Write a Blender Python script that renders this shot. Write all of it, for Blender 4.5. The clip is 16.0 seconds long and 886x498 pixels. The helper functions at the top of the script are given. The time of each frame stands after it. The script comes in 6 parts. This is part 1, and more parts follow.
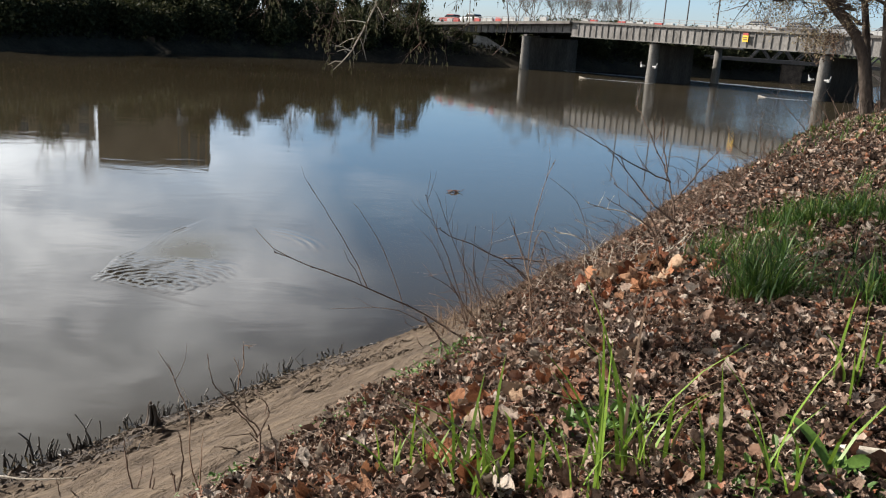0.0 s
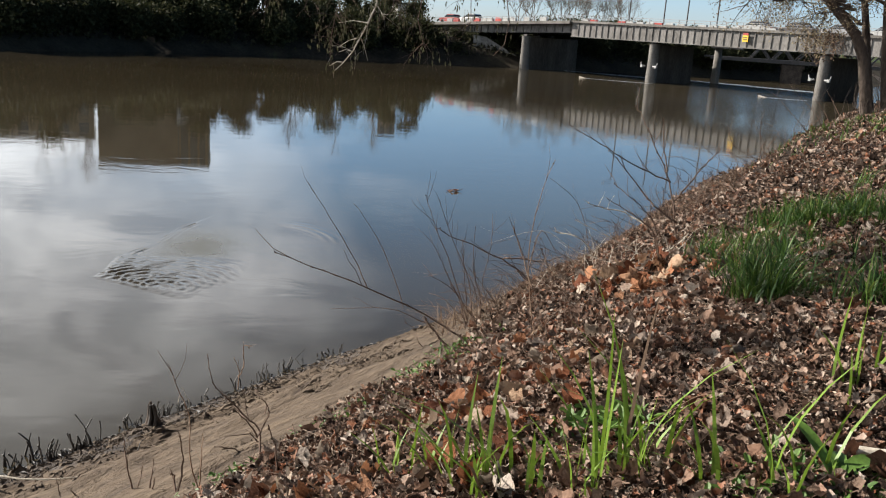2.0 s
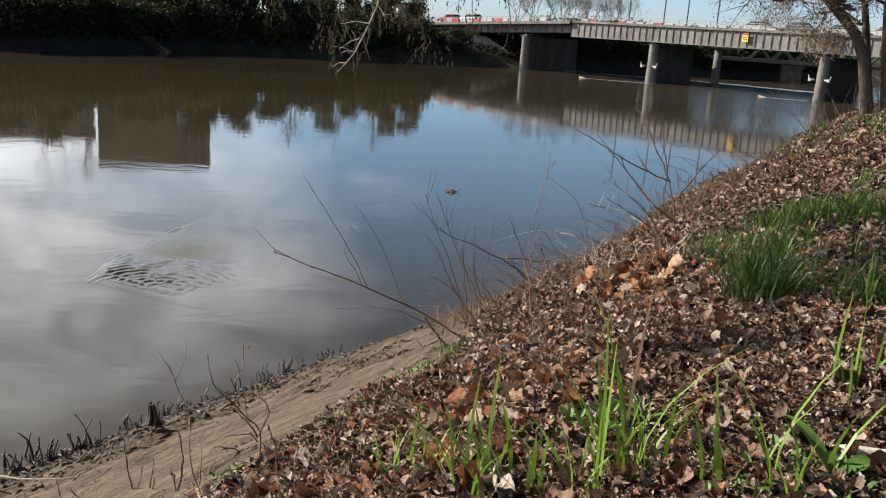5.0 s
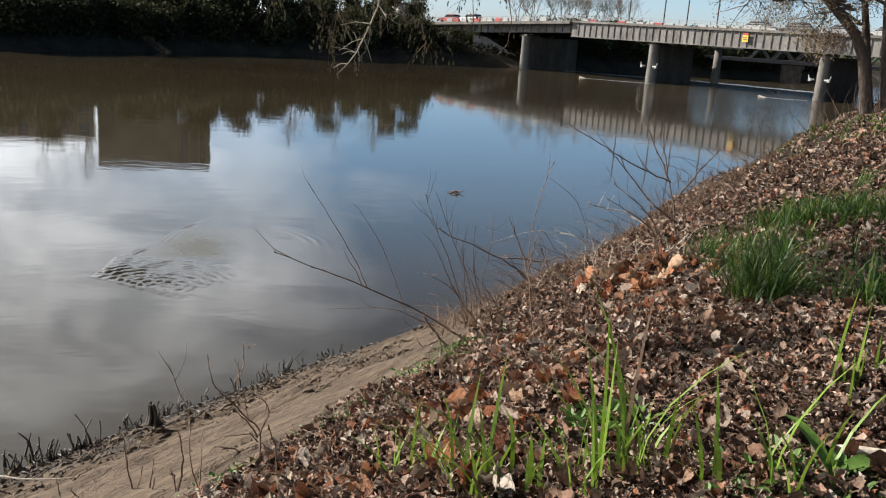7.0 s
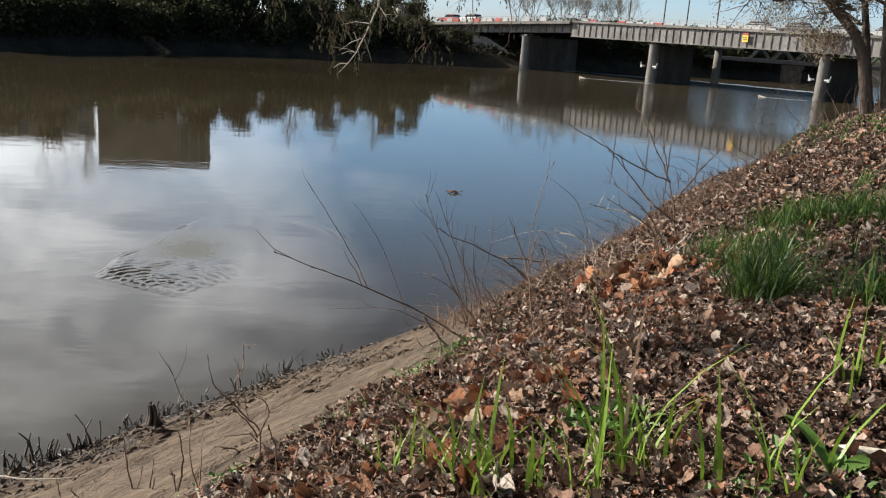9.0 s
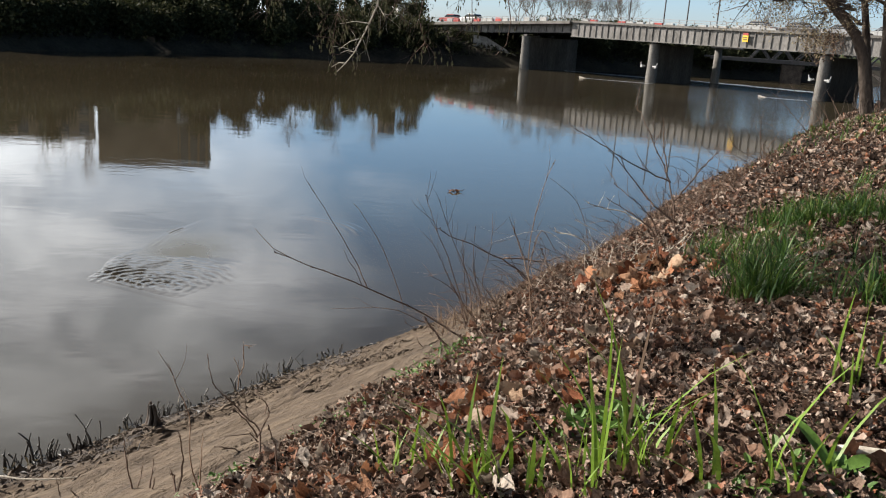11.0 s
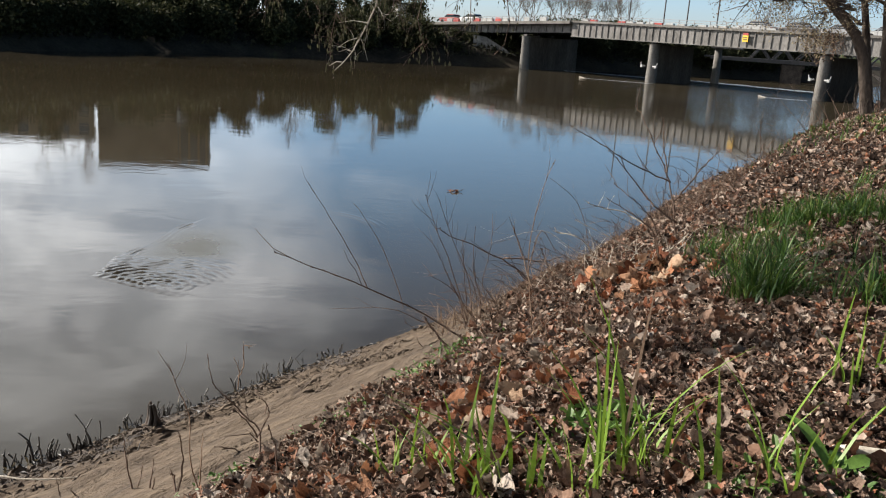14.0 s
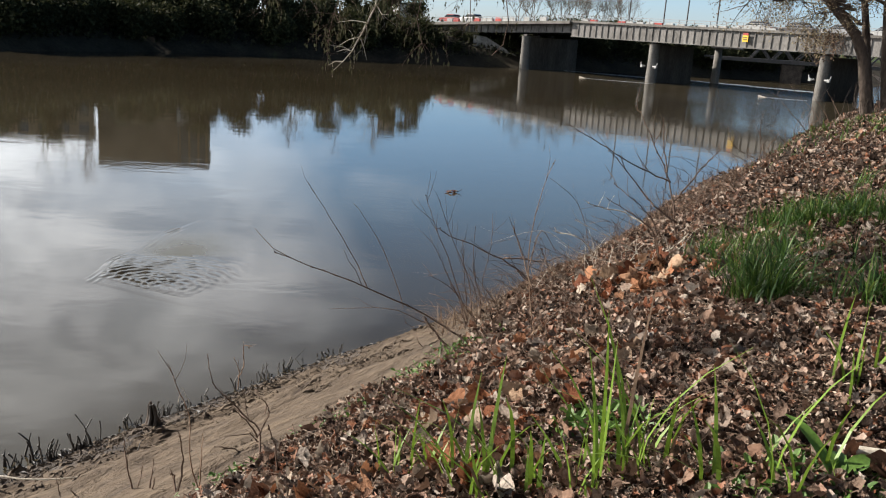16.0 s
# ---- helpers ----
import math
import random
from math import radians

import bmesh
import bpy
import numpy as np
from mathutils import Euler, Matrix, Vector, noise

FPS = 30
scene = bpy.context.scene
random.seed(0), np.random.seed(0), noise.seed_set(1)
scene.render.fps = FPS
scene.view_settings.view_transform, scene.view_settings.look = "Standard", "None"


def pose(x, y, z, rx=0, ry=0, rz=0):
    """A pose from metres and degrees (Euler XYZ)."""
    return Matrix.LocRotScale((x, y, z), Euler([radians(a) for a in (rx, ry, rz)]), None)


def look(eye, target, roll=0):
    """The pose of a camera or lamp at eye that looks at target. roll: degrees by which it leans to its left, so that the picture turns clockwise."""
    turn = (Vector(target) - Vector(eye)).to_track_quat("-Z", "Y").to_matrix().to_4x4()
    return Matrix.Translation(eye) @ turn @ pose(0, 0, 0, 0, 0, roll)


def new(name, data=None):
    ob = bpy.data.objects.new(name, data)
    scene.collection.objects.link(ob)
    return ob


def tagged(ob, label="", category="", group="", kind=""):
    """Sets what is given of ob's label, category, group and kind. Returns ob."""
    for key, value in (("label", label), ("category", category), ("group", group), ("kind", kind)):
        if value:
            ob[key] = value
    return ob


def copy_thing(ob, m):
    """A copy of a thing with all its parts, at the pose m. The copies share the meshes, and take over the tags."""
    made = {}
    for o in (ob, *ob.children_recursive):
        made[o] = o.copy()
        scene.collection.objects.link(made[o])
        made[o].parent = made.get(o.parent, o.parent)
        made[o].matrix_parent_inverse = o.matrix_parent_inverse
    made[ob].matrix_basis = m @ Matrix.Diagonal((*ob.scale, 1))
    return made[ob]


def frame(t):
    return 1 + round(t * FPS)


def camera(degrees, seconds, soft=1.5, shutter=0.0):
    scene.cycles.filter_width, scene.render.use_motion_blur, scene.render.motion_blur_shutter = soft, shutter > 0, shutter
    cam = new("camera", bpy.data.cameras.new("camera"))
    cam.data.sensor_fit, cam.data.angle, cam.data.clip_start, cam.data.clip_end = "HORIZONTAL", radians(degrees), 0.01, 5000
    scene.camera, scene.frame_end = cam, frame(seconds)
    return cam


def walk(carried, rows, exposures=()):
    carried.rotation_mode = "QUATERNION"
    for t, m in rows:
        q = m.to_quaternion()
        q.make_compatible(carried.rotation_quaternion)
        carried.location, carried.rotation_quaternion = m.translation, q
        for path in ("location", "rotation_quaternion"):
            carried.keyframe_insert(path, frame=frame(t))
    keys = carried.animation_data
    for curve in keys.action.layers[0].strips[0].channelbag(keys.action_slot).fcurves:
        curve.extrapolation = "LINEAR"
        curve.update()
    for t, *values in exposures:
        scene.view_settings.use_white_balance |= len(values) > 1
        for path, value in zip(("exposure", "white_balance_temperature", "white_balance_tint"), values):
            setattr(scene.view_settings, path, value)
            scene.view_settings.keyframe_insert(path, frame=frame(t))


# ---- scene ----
# camera on a tripod on the bank, looking down over the river
cam = camera(53.7, 16.0, soft=1.1)
EYE = (0, 0, 5.0)
VIEW = look(EYE, (0, math.cos(radians(14.1)), 5.0 - math.sin(radians(14.1))), 3.9)
walk(cam, [(0, VIEW), (16.0, VIEW)], [(0, 1.12), (16.0, 1.12)])

# daylight: sun from the left, broken cloud
SUN_EL, SUN_AZ = radians(31), radians(-74)
SUN_DIR = Vector((math.sin(SUN_AZ) * math.cos(SUN_EL), math.cos(SUN_AZ) * math.cos(SUN_EL), math.sin(SUN_EL)))
sun = new("sun", bpy.data.lights.new("sun", "SUN"))
sun.data.energy, sun.data.angle, sun.data.color = 5.0, radians(0.6), (1.0, 0.93, 0.85)
sun.matrix_world = look(SUN_DIR * 50, (0, 0, 0))


class Nodes:
    """Short hand for building node trees."""

    def __init__(self, tree):
        self.tree = tree
        tree.nodes.clear()

    def add(self, kind, values=None, **settings):
        n = self.tree.nodes.new(kind)
        for k, v in settings.items():
            setattr(n, k, v)
        for k, v in (values or {}).items():
            if isinstance(v, bpy.types.NodeSocket):
                self.tree.links.new(v, n.inputs[k])
            else:
                n.inputs[k].default_value = v
        return n

    def noise(self, co, scale, detail=4.0, rough=0.55, distort=0.0):
        return self.add("ShaderNodeTexNoise", {"Vector": co, "Scale": scale, "Detail": detail, "Roughness": rough, "Distortion": distort})

    def ramp(self, fac, stops):
        n = self.add("ShaderNodeValToRGB", {"Fac": fac})
        e = n.color_ramp.elements
        while len(e) < len(stops):
            e.new(0.5)
        for el, (p, c) in zip(e, stops):
            el.position, el.color = p, (*c, 1) if len(c) == 3 else c
        return n

    def mix(self, fac, a, b, blend="MIX"):
        n = self.add("ShaderNodeMix", data_type="RGBA", blend_type=blend)
        for i, v in ((0, fac), (6, a), (7, b)):
            if isinstance(v, bpy.types.NodeSocket):
                self.tree.links.new(v, n.inputs[i])
            else:
                n.inputs[i].default_value = v if i == 0 else (*v, 1)
        return n.outputs[2]

    def math(self, op, a, b=0.0):
        n = self.add("ShaderNodeMath", operation=op)
        for i, v in ((0, a), (1, b)):
            if isinstance(v, bpy.types.NodeSocket):
                self.tree.links.new(v, n.inputs[i])
            else:
                n.inputs[i].default_value = v
        return n.outputs[0]


world = bpy.data.worlds.new("sky")
scene.world = world
world.use_nodes = True
w = Nodes(world.node_tree)
sky = w.add("ShaderNodeTexSky", sky_type="NISHITA", sun_disc=False, sun_elevation=SUN_EL, sun_rotation=SUN_AZ, air_density=1.0, dust_density=0.3, ozone_density=2.0)
co = w.add("ShaderNodeTexCoord").outputs["Generated"]
flat = w.add("ShaderNodeMapping", {"Vector": co, "Scale": (1.0, 1.0, 2.6), "Location": (0.35, 0.1, 0.0)}).outputs[0]
big = w.noise(flat, 2.3, 5.0, 0.52, 0.3).outputs[0]
sep = w.add("ShaderNodeSeparateXYZ", {"Vector": co})
# cloud banks on the upstream side, clearing towards the bridge and overhead
lean = w.math("MULTIPLY", sep.outputs["X"], -1.25)
high = w.math("MULTIPLY", w.math("MAXIMUM", w.math("SUBTRACT", sep.outputs["Z"], 0.36), 0.0), -2.2)
cover = w.math("ADD", big, w.math("ADD", lean, high))
mask = w.ramp(cover, [(0.56, (0, 0, 0)), (1.0, (1, 1, 1))]).outputs[0]
puff = w.noise(flat, 7.5, 5.0, 0.58, 0.5).outputs[0]
cloud = w.ramp(puff, [(0.34, (12.8, 14.2, 16.0)), (0.66, (30.0, 31.0, 32.0))]).outputs[0]
# thin haze whitens and brightens the sky low down
veil = w.ramp(sep.outputs["Z"], [(0.0, (1.2, 1.42, 2.1)), (0.2, (1.3, 1.68, 1.88)), (0.45, (0.5, 0.6, 0.68)), (1.0, (0.45, 0.5, 0.58))]).outputs[0]
clear_sky = w.mix(1.0, sky.outputs[0], veil, "MULTIPLY")
bg = w.add("ShaderNodeBackground", {"Color": w.mix(mask, clear_sky, cloud), "Strength": 0.0372})
w.add("ShaderNodeOutputWorld", {"Surface": bg.outputs[0]})


# ---- materials ----
def material(name, stops, scale=6.0, rough=0.8, bump=0.3, fine=60.0, metal=0.0, per="", clear=0.0, distance=0.01, stretch=(1, 1, 1), gloss=0.5):
    """A surface of two scales of variation: stains by a coarse noise and grain by a fine one."""
    m = bpy.data.materials.new(name)
    m.use_nodes = True
    n = Nodes(m.node_tree)
    co = n.add("ShaderNodeMapping", {"Vector": n.add("ShaderNodeTexCoord").outputs["Object"], "Scale": stretch}).outputs[0]
    coarse = n.noise(co, scale, 5.0, 0.6).outputs[0]
    grain = n.noise(co, fine, 3.0, 0.6).outputs[0]
    if per == "island":
        pick = n.add("ShaderNodeNewGeometry").outputs["Random Per Island"]
        fac = n.math("ADD", n.math("MULTIPLY", pick, 0.86), n.math("MULTIPLY", coarse, 0.14))
    elif per == "object":
        pick = n.add("ShaderNodeObjectInfo").outputs["Random"]
        fac = n.math("ADD", n.math("MULTIPLY", pick, 0.8), n.math("MULTIPLY", coarse, 0.2))
    else:
        fac = n.math("ADD", n.math("MULTIPLY", coarse, 0.75), n.math("MULTIPLY", grain, 0.25))
    colour = n.ramp(fac, stops).outputs[0]
    tone = n.ramp(grain, [(0.25, (0.72, 0.72, 0.72)), (0.75, (1.12, 1.12, 1.12))]).outputs[0]
    colour = n.mix(1.0, colour, tone, "MULTIPLY")
    height = n.math("ADD", n.math("MULTIPLY", grain, 0.5), coarse)
    b = n.add("ShaderNodeBump", {"Height": height, "Strength": bump, "Distance": distance})
    p = n.add("ShaderNodeBsdfPrincipled", {"Base Color": colour, "Roughness": rough, "Metallic": metal, "Specular IOR Level": gloss if rough < 0.65 else gloss * 0.25, "Normal": b.outputs[0]})
    out = p.outputs[0]
    if clear:
        t = n.add("ShaderNodeBsdfTranslucent", {"Color": colour})
        out = n.add("ShaderNodeMixShader", {0: clear, 1: out, 2: t.outputs[0]}).outputs[0]
    n.add("ShaderNodeOutputMaterial", {"Surface": out})
    return m


def water_material(name="river_water", boil=False):
    m = bpy.data.materials.new(name)
    m.use_nodes = True
    n = Nodes(m.node_tree)
    co = n.add("ShaderNodeTexCoord").outputs["Object"]
    silt = n.ramp(n.noise(co, 0.05, 4.0).outputs[0], [(0.35, (0.032, 0.025, 0.014)), (0.65, (0.044, 0.036, 0.022))]).outputs[0]
    if boil:
        # silt stirred up from the bed, thinning out downstream
        away = n.add("ShaderNodeMapping", {"Vector": co, "Location": (-0.95, -1.3, 0), "Scale": (0.55, 0.3, 0.0)}).outputs[0]
        reach = n.add("ShaderNodeVectorMath", {0: away}, operation="LENGTH").outputs["Value"]
        stirred = n.ramp(n.math("ADD", reach, n.math("MULTIPLY", n.noise(co, 1.4, 3.0).outputs[0], 0.5)), [(0.35, (1, 1, 1)), (1.05, (0, 0, 0))]).outputs[0]
        silt = n.mix(stirred, silt, (0.066, 0.059, 0.038))
    wide = n.add("ShaderNodeMapping", {"Vector": co, "Rotation": (0, 0, radians(-28)), "Scale": (0.55, 1.0, 1.0)}).outputs[0]
    swell = n.noise(wide, 0.9, 3.0, 0.5, 0.6).outputs[0]
    small = n.noise(wide, 4.5, 3.0, 0.55, 0.4).outputs[0]
    calm = n.ramp(n.noise(co, 0.09, 3.0).outputs[0], [(0.42, (0.1, 0.1, 0.1)), (0.68, (1, 1, 1))]).outputs[0]
    # the current is broken near the bridge
    sep = n.add("ShaderNodeSeparateXYZ", {"Vector": co})
    east = n.add("ShaderNodeMapRange", {"Value": sep.outputs["X"], "From Min": -2.0, "From Max": 22.0}).outputs[0]
    north = n.add("ShaderNodeMapRange", {"Value": sep.outputs["Y"], "From Min": 35.0, "From Max": 90.0}).outputs[0]
    rapid = n.math("MULTIPLY", east, north)
    swell = n.math("ADD", swell, n.math("MULTIPLY", n.math("MULTIPLY", small, 1.7), rapid))
    height = n.math("ADD", n.math("MULTIPLY", swell, 0.6), n.math("MULTIPLY", n.math("MULTIPLY", small, 0.22), calm))
    b = n.add("ShaderNodeBump", {"Height": height, "Strength": 0.55, "Distance": 0.012})
    p = n.add("ShaderNodeBsdfPrincipled", {"Base Color": silt, "Roughness": n.math("ADD", 0.03, n.math("MULTIPLY", rapid, 0.12)) if not boil else n.math("ADD", 0.04, n.math("MULTIPLY", stirred, 0.3)), "IOR": 1.333, "Normal": b.outputs[0]})
    n.add("ShaderNodeOutputMaterial", {"Surface": p.outputs[0]})
    return m


WATER = water_material()
BOIL = water_material("silty_water", True)


def mud_material(name, stops, rough, relief):
    """Mud combed along the water's edge: long streaks, small lumps and grains."""
    m = bpy.data.materials.new(name)
    m.use_nodes = True
    n = Nodes(m.node_tree)
    co = n.add("ShaderNodeTexCoord").outputs["Object"]
    turned = n.add("ShaderNodeMapping", {"Vector": co, "Rotation": (0, 0, radians(-53.5))}).outputs[0]
    combed = n.add("ShaderNodeMapping", {"Vector": turned, "Scale": (0.22, 1.0, 1.0)}).outputs[0]
    streaks = n.noise(combed, 4.5, 5.0, 0.62, 0.3).outputs[0]
    lumps = n.noise(n.add("ShaderNodeMapping", {"Vector": turned, "Scale": (0.6, 1.0, 1.0)}).outputs[0], 11.0, 4.0, 0.6).outputs[0]
    grain = n.noise(co, 55.0, 3.0, 0.6).outputs[0]
    mixed = n.math("ADD", n.math("MULTIPLY", streaks, 0.6), n.math("ADD", n.math("MULTIPLY", lumps, 0.28), n.math("MULTIPLY", grain, 0.12)))
    colour = n.ramp(mixed, stops).outputs[0]
    height = n.math("ADD", streaks, n.math("ADD", n.math("MULTIPLY", lumps, 0.7), n.math("MULTIPLY", grain, 0.15)))
    b = n.add("ShaderNodeBump", {"Height": height, "Strength": 1.0, "Distance": relief})
    p = n.add("ShaderNodeBsdfPrincipled", {"Base Color": colour, "Roughness": rough, "Specular IOR Level": 0.2, "Normal": b.outputs[0]})
    n.add("ShaderNodeOutputMaterial", {"Surface": p.outputs[0]})
    return m


MUD = mud_material("river_mud", [(0.36, (0.04, 0.028, 0.0192)), (0.48, (0.084, 0.0616, 0.0424)), (0.64, (0.14, 0.105, 0.072))], 0.9, 0.1)
SOIL = material("leaf_mould", [(0.3, (0.008, 0.006, 0.004)), (0.55, (0.022, 0.015, 0.011)), (0.8, (0.06, 0.04, 0.028))], 9.0, 0.95, 0.9, 70.0, distance=0.03)
WET_MUD = mud_material("wet_mud", [(0.36, (0.024, 0.0184, 0.0144)), (0.5, (0.072, 0.0552, 0.0416)), (0.64, (0.136, 0.106, 0.08))], 0.65, 0.16)
PATH = material("trodden_earth", [(0.3, (0.2, 0.14, 0.1)), (0.7, (0.36, 0.27, 0.2))], 3.0, 0.95, 0.5, 40.0)
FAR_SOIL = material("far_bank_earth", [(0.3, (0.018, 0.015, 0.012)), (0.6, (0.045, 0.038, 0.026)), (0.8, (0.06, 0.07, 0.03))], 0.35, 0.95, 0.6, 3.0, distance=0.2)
FAR_GRASS = material("far_grass", [(0.3, (0.0255, 0.0382, 0.0127)), (0.7, (0.0765, 0.0935, 0.0298))], 0.2, 0.95, 0.6, 3.0, distance=0.2)
LITTER = material("dead_leaves", [(0.0, (0.013, 0.00869, 0.0065)), (0.16, (0.0325, 0.0202, 0.0144)), (0.26, (0.108, 0.0686, 0.0476)), (0.42, (0.195, 0.133, 0.0972)), (0.5, (0.0722, 0.0404, 0.0274)), (0.6, (0.267, 0.195, 0.148)), (0.76, (0.397, 0.322, 0.26)), (0.86, (0.26, 0.101, 0.0506)), (1.0, (0.491, 0.419, 0.347))], 30.0, 0.8, 0.9, 120.0, per="island", clear=0.14, distance=0.012)
WHOLE = material("fallen_leaves", [(0.0, (0.0482, 0.0248, 0.0165)), (0.2, (0.165, 0.0792, 0.0469)), (0.4, (0.255, 0.165, 0.116)), (0.54, (0.0966, 0.0572, 0.0413)), (0.7, (0.344, 0.276, 0.22)), (0.86, (0.4, 0.344, 0.289)), (0.93, (0.248, 0.103, 0.0551)), (1.0, (0.441, 0.386, 0.323))], 12.0, 0.75, 0.9, 70.0, per="island", clear=0.16, distance=0.02)
LEAF = material("large_dead_leaf", [(0.1, (0.121, 0.0438, 0.0242)), (0.28, (0.257, 0.0945, 0.0454)), (0.5, (0.378, 0.177, 0.0909)), (0.68, (0.454, 0.31, 0.204)), (0.85, (0.484, 0.409, 0.325)), (1.0, (0.227, 0.068, 0.034))], 4.0, 0.7, 0.9, 26.0, per="object", clear=0.18, distance=0.04)
CHAFF = material("bark_and_straw_bits", [(0.0, (0.0176, 0.0106, 0.00706)), (0.35, (0.0916, 0.0579, 0.0388)), (0.6, (0.212, 0.148, 0.106)), (0.85, (0.367, 0.289, 0.218)), (1.0, (0.465, 0.388, 0.297))], 20.0, 0.85, 0.3, 120.0, per="island")
GRASS = material("grass_blade", [(0.0, (0.08, 0.16, 0.018)), (0.6, (0.17, 0.27, 0.03)), (0.9, (0.26, 0.34, 0.06)), (1.0, (0.36, 0.32, 0.14))], 8.0, 0.5, 0.1, 60.0, per="island", clear=0.35)
STRAW = material("dry_straw", [(0.0, (0.051, 0.0314, 0.0221)), (0.5, (0.145, 0.0918, 0.0612)), (1.0, (0.306, 0.225, 0.153))], 8.0, 0.8, 0.1, 60.0, per="island", clear=0.15)
MEADOW = material("short_grass", [(0.0, (0.0144, 0.04, 0.0064)), (0.5, (0.044, 0.1, 0.0136)), (0.8, (0.104, 0.168, 0.028)), (0.93, (0.16, 0.208, 0.048)), (1.0, (0.24, 0.2, 0.096))], 8.0, 0.5, 0.1, 60.0, per="island", clear=0.35)
WEED = material("weed_leaf", [(0.0, (0.05, 0.12, 0.02)), (1.0, (0.15, 0.25, 0.05))], 10.0, 0.5, 0.2, 80.0, per="island", clear=0.35)
TWIG = material("brown_twig", [(0.3, (0.07, 0.045, 0.035)), (0.7, (0.2, 0.14, 0.105))], 25.0, 0.8, 0.4, 120.0, distance=0.003)
PALE_TWIG = material("bleached_twig", [(0.3, (0.38, 0.33, 0.26)), (0.7, (0.6, 0.54, 0.45))], 25.0, 0.8, 0.4, 120.0, distance=0.003)
STUB = material("black_wet_stub", [(0.3, (0.012, 0.01, 0.009)), (0.7, (0.05, 0.04, 0.032))], 20.0, 0.6, 0.5, 90.0, distance=0.004)
BARK = material("tree_bark", [(0.3, (0.035, 0.027, 0.022)), (0.55, (0.095, 0.074, 0.06)), (0.8, (0.2, 0.17, 0.14))], 3.0, 0.9, 0.9, 18.0, distance=0.05, stretch=(1, 1, 0.3))
FAR_BARK = material("far_bark", [(0.3, (0.1, 0.08, 0.065)), (0.7, (0.2, 0.165, 0.135))], 1.0, 0.9, 0.4, 8.0)
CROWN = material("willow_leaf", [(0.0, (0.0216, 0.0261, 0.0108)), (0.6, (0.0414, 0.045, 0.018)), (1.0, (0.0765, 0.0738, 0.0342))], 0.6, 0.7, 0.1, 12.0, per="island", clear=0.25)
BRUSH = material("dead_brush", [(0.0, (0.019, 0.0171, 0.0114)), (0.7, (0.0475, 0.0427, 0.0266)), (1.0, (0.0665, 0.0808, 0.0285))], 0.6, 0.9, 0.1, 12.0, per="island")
CATKIN = material("willow_catkin", [(0.0, (0.05, 0.048, 0.024)), (1.0, (0.15, 0.145, 0.08))], 8.0, 0.7, 0.1, 60.0, per="island", clear=0.3)
CONCRETE = material("weathered_concrete", [(0.25, (0.068, 0.062, 0.0553)), (0.5, (0.153, 0.144, 0.13)), (0.8, (0.264, 0.25, 0.23))], 0.6, 0.85, 0.4, 9.0, distance=0.03, stretch=(1, 1, 0.4))
# pier concrete behind the noses, darkened to stand for shade under the deck
PIER_WALL = material("deck_shaded_concrete", [(0.25, (0.0345, 0.0299, 0.0242)), (0.5, (0.0713, 0.0621, 0.0517)), (0.8, (0.138, 0.121, 0.101))], 0.5, 0.9, 0.5, 7.0, distance=0.03, stretch=(1, 1, 0.3))
GIRDER = material("painted_girder", [(0.25, (0.0738, 0.0681, 0.0623)), (0.5, (0.164, 0.155, 0.143)), (0.8, (0.279, 0.266, 0.248))], 1.1, 0.7, 0.2, 8.0, distance=0.02, stretch=(1, 1, 0.3))
DARK_STEEL = material("dark_steel", [(0.3, (0.03, 0.028, 0.026)), (0.7, (0.07, 0.06, 0.055))], 1.2, 0.6, 0.2, 10.0)
RAIL = material("galvanised_rail", [(0.3, (0.176, 0.176, 0.176)), (0.7, (0.32, 0.32, 0.32))], 4.0, 0.5, 0.1, 30.0, metal=0.4)
WHITE = material("white_paint", [(0.3, (0.6, 0.6, 0.58)), (0.7, (0.8, 0.8, 0.78))], 3.0, 0.5, 0.1, 30.0)
OFF_WHITE = material("grey_white_plastic", [(0.3, (0.26, 0.26, 0.25)), (0.7, (0.42, 0.42, 0.4))], 3.0, 0.6, 0.1, 30.0)
RED = material("red_paint", [(0.3, (0.32, 0.035, 0.028)), (0.7, (0.42, 0.06, 0.045))], 3.0, 0.5, 0.1, 30.0)
YELLOW = material("yellow_sign", [(0.3, (0.7, 0.42, 0.02)), (0.7, (0.85, 0.55, 0.04))], 3.0, 0.5, 0.1, 30.0)
BRICK = material("brown_facade", [(0.3, (0.2, 0.14, 0.095)), (0.7, (0.33, 0.25, 0.17))], 0.3, 0.9, 0.2, 4.0)
PALE_WALL = material("pale_facade", [(0.3, (0.5, 0.48, 0.46)), (0.7, (0.68, 0.66, 0.63))], 0.3, 0.9, 0.2, 4.0)
WINDOW = material("window_glass", [(0.3, (0.02, 0.022, 0.025)), (0.7, (0.05, 0.055, 0.06))], 0.5, 0.1, 0.0, 4.0)
TYRE = material("tyre_rubber", [(0.3, (0.012, 0.012, 0.012)), (0.7, (0.03, 0.03, 0.03))], 4.0, 0.9, 0.1, 30.0)
# rippled water: the sky it would reflect is put into the base colour
SKY_RIPPLE = material("sky_pale_ripples", [(0.35, (0.18, 0.19, 0.2)), (0.65, (0.5, 0.53, 0.55))], 0.8, 0.4, 1.0, 3.0, distance=0.6, stretch=(0.5, 1.2, 1))


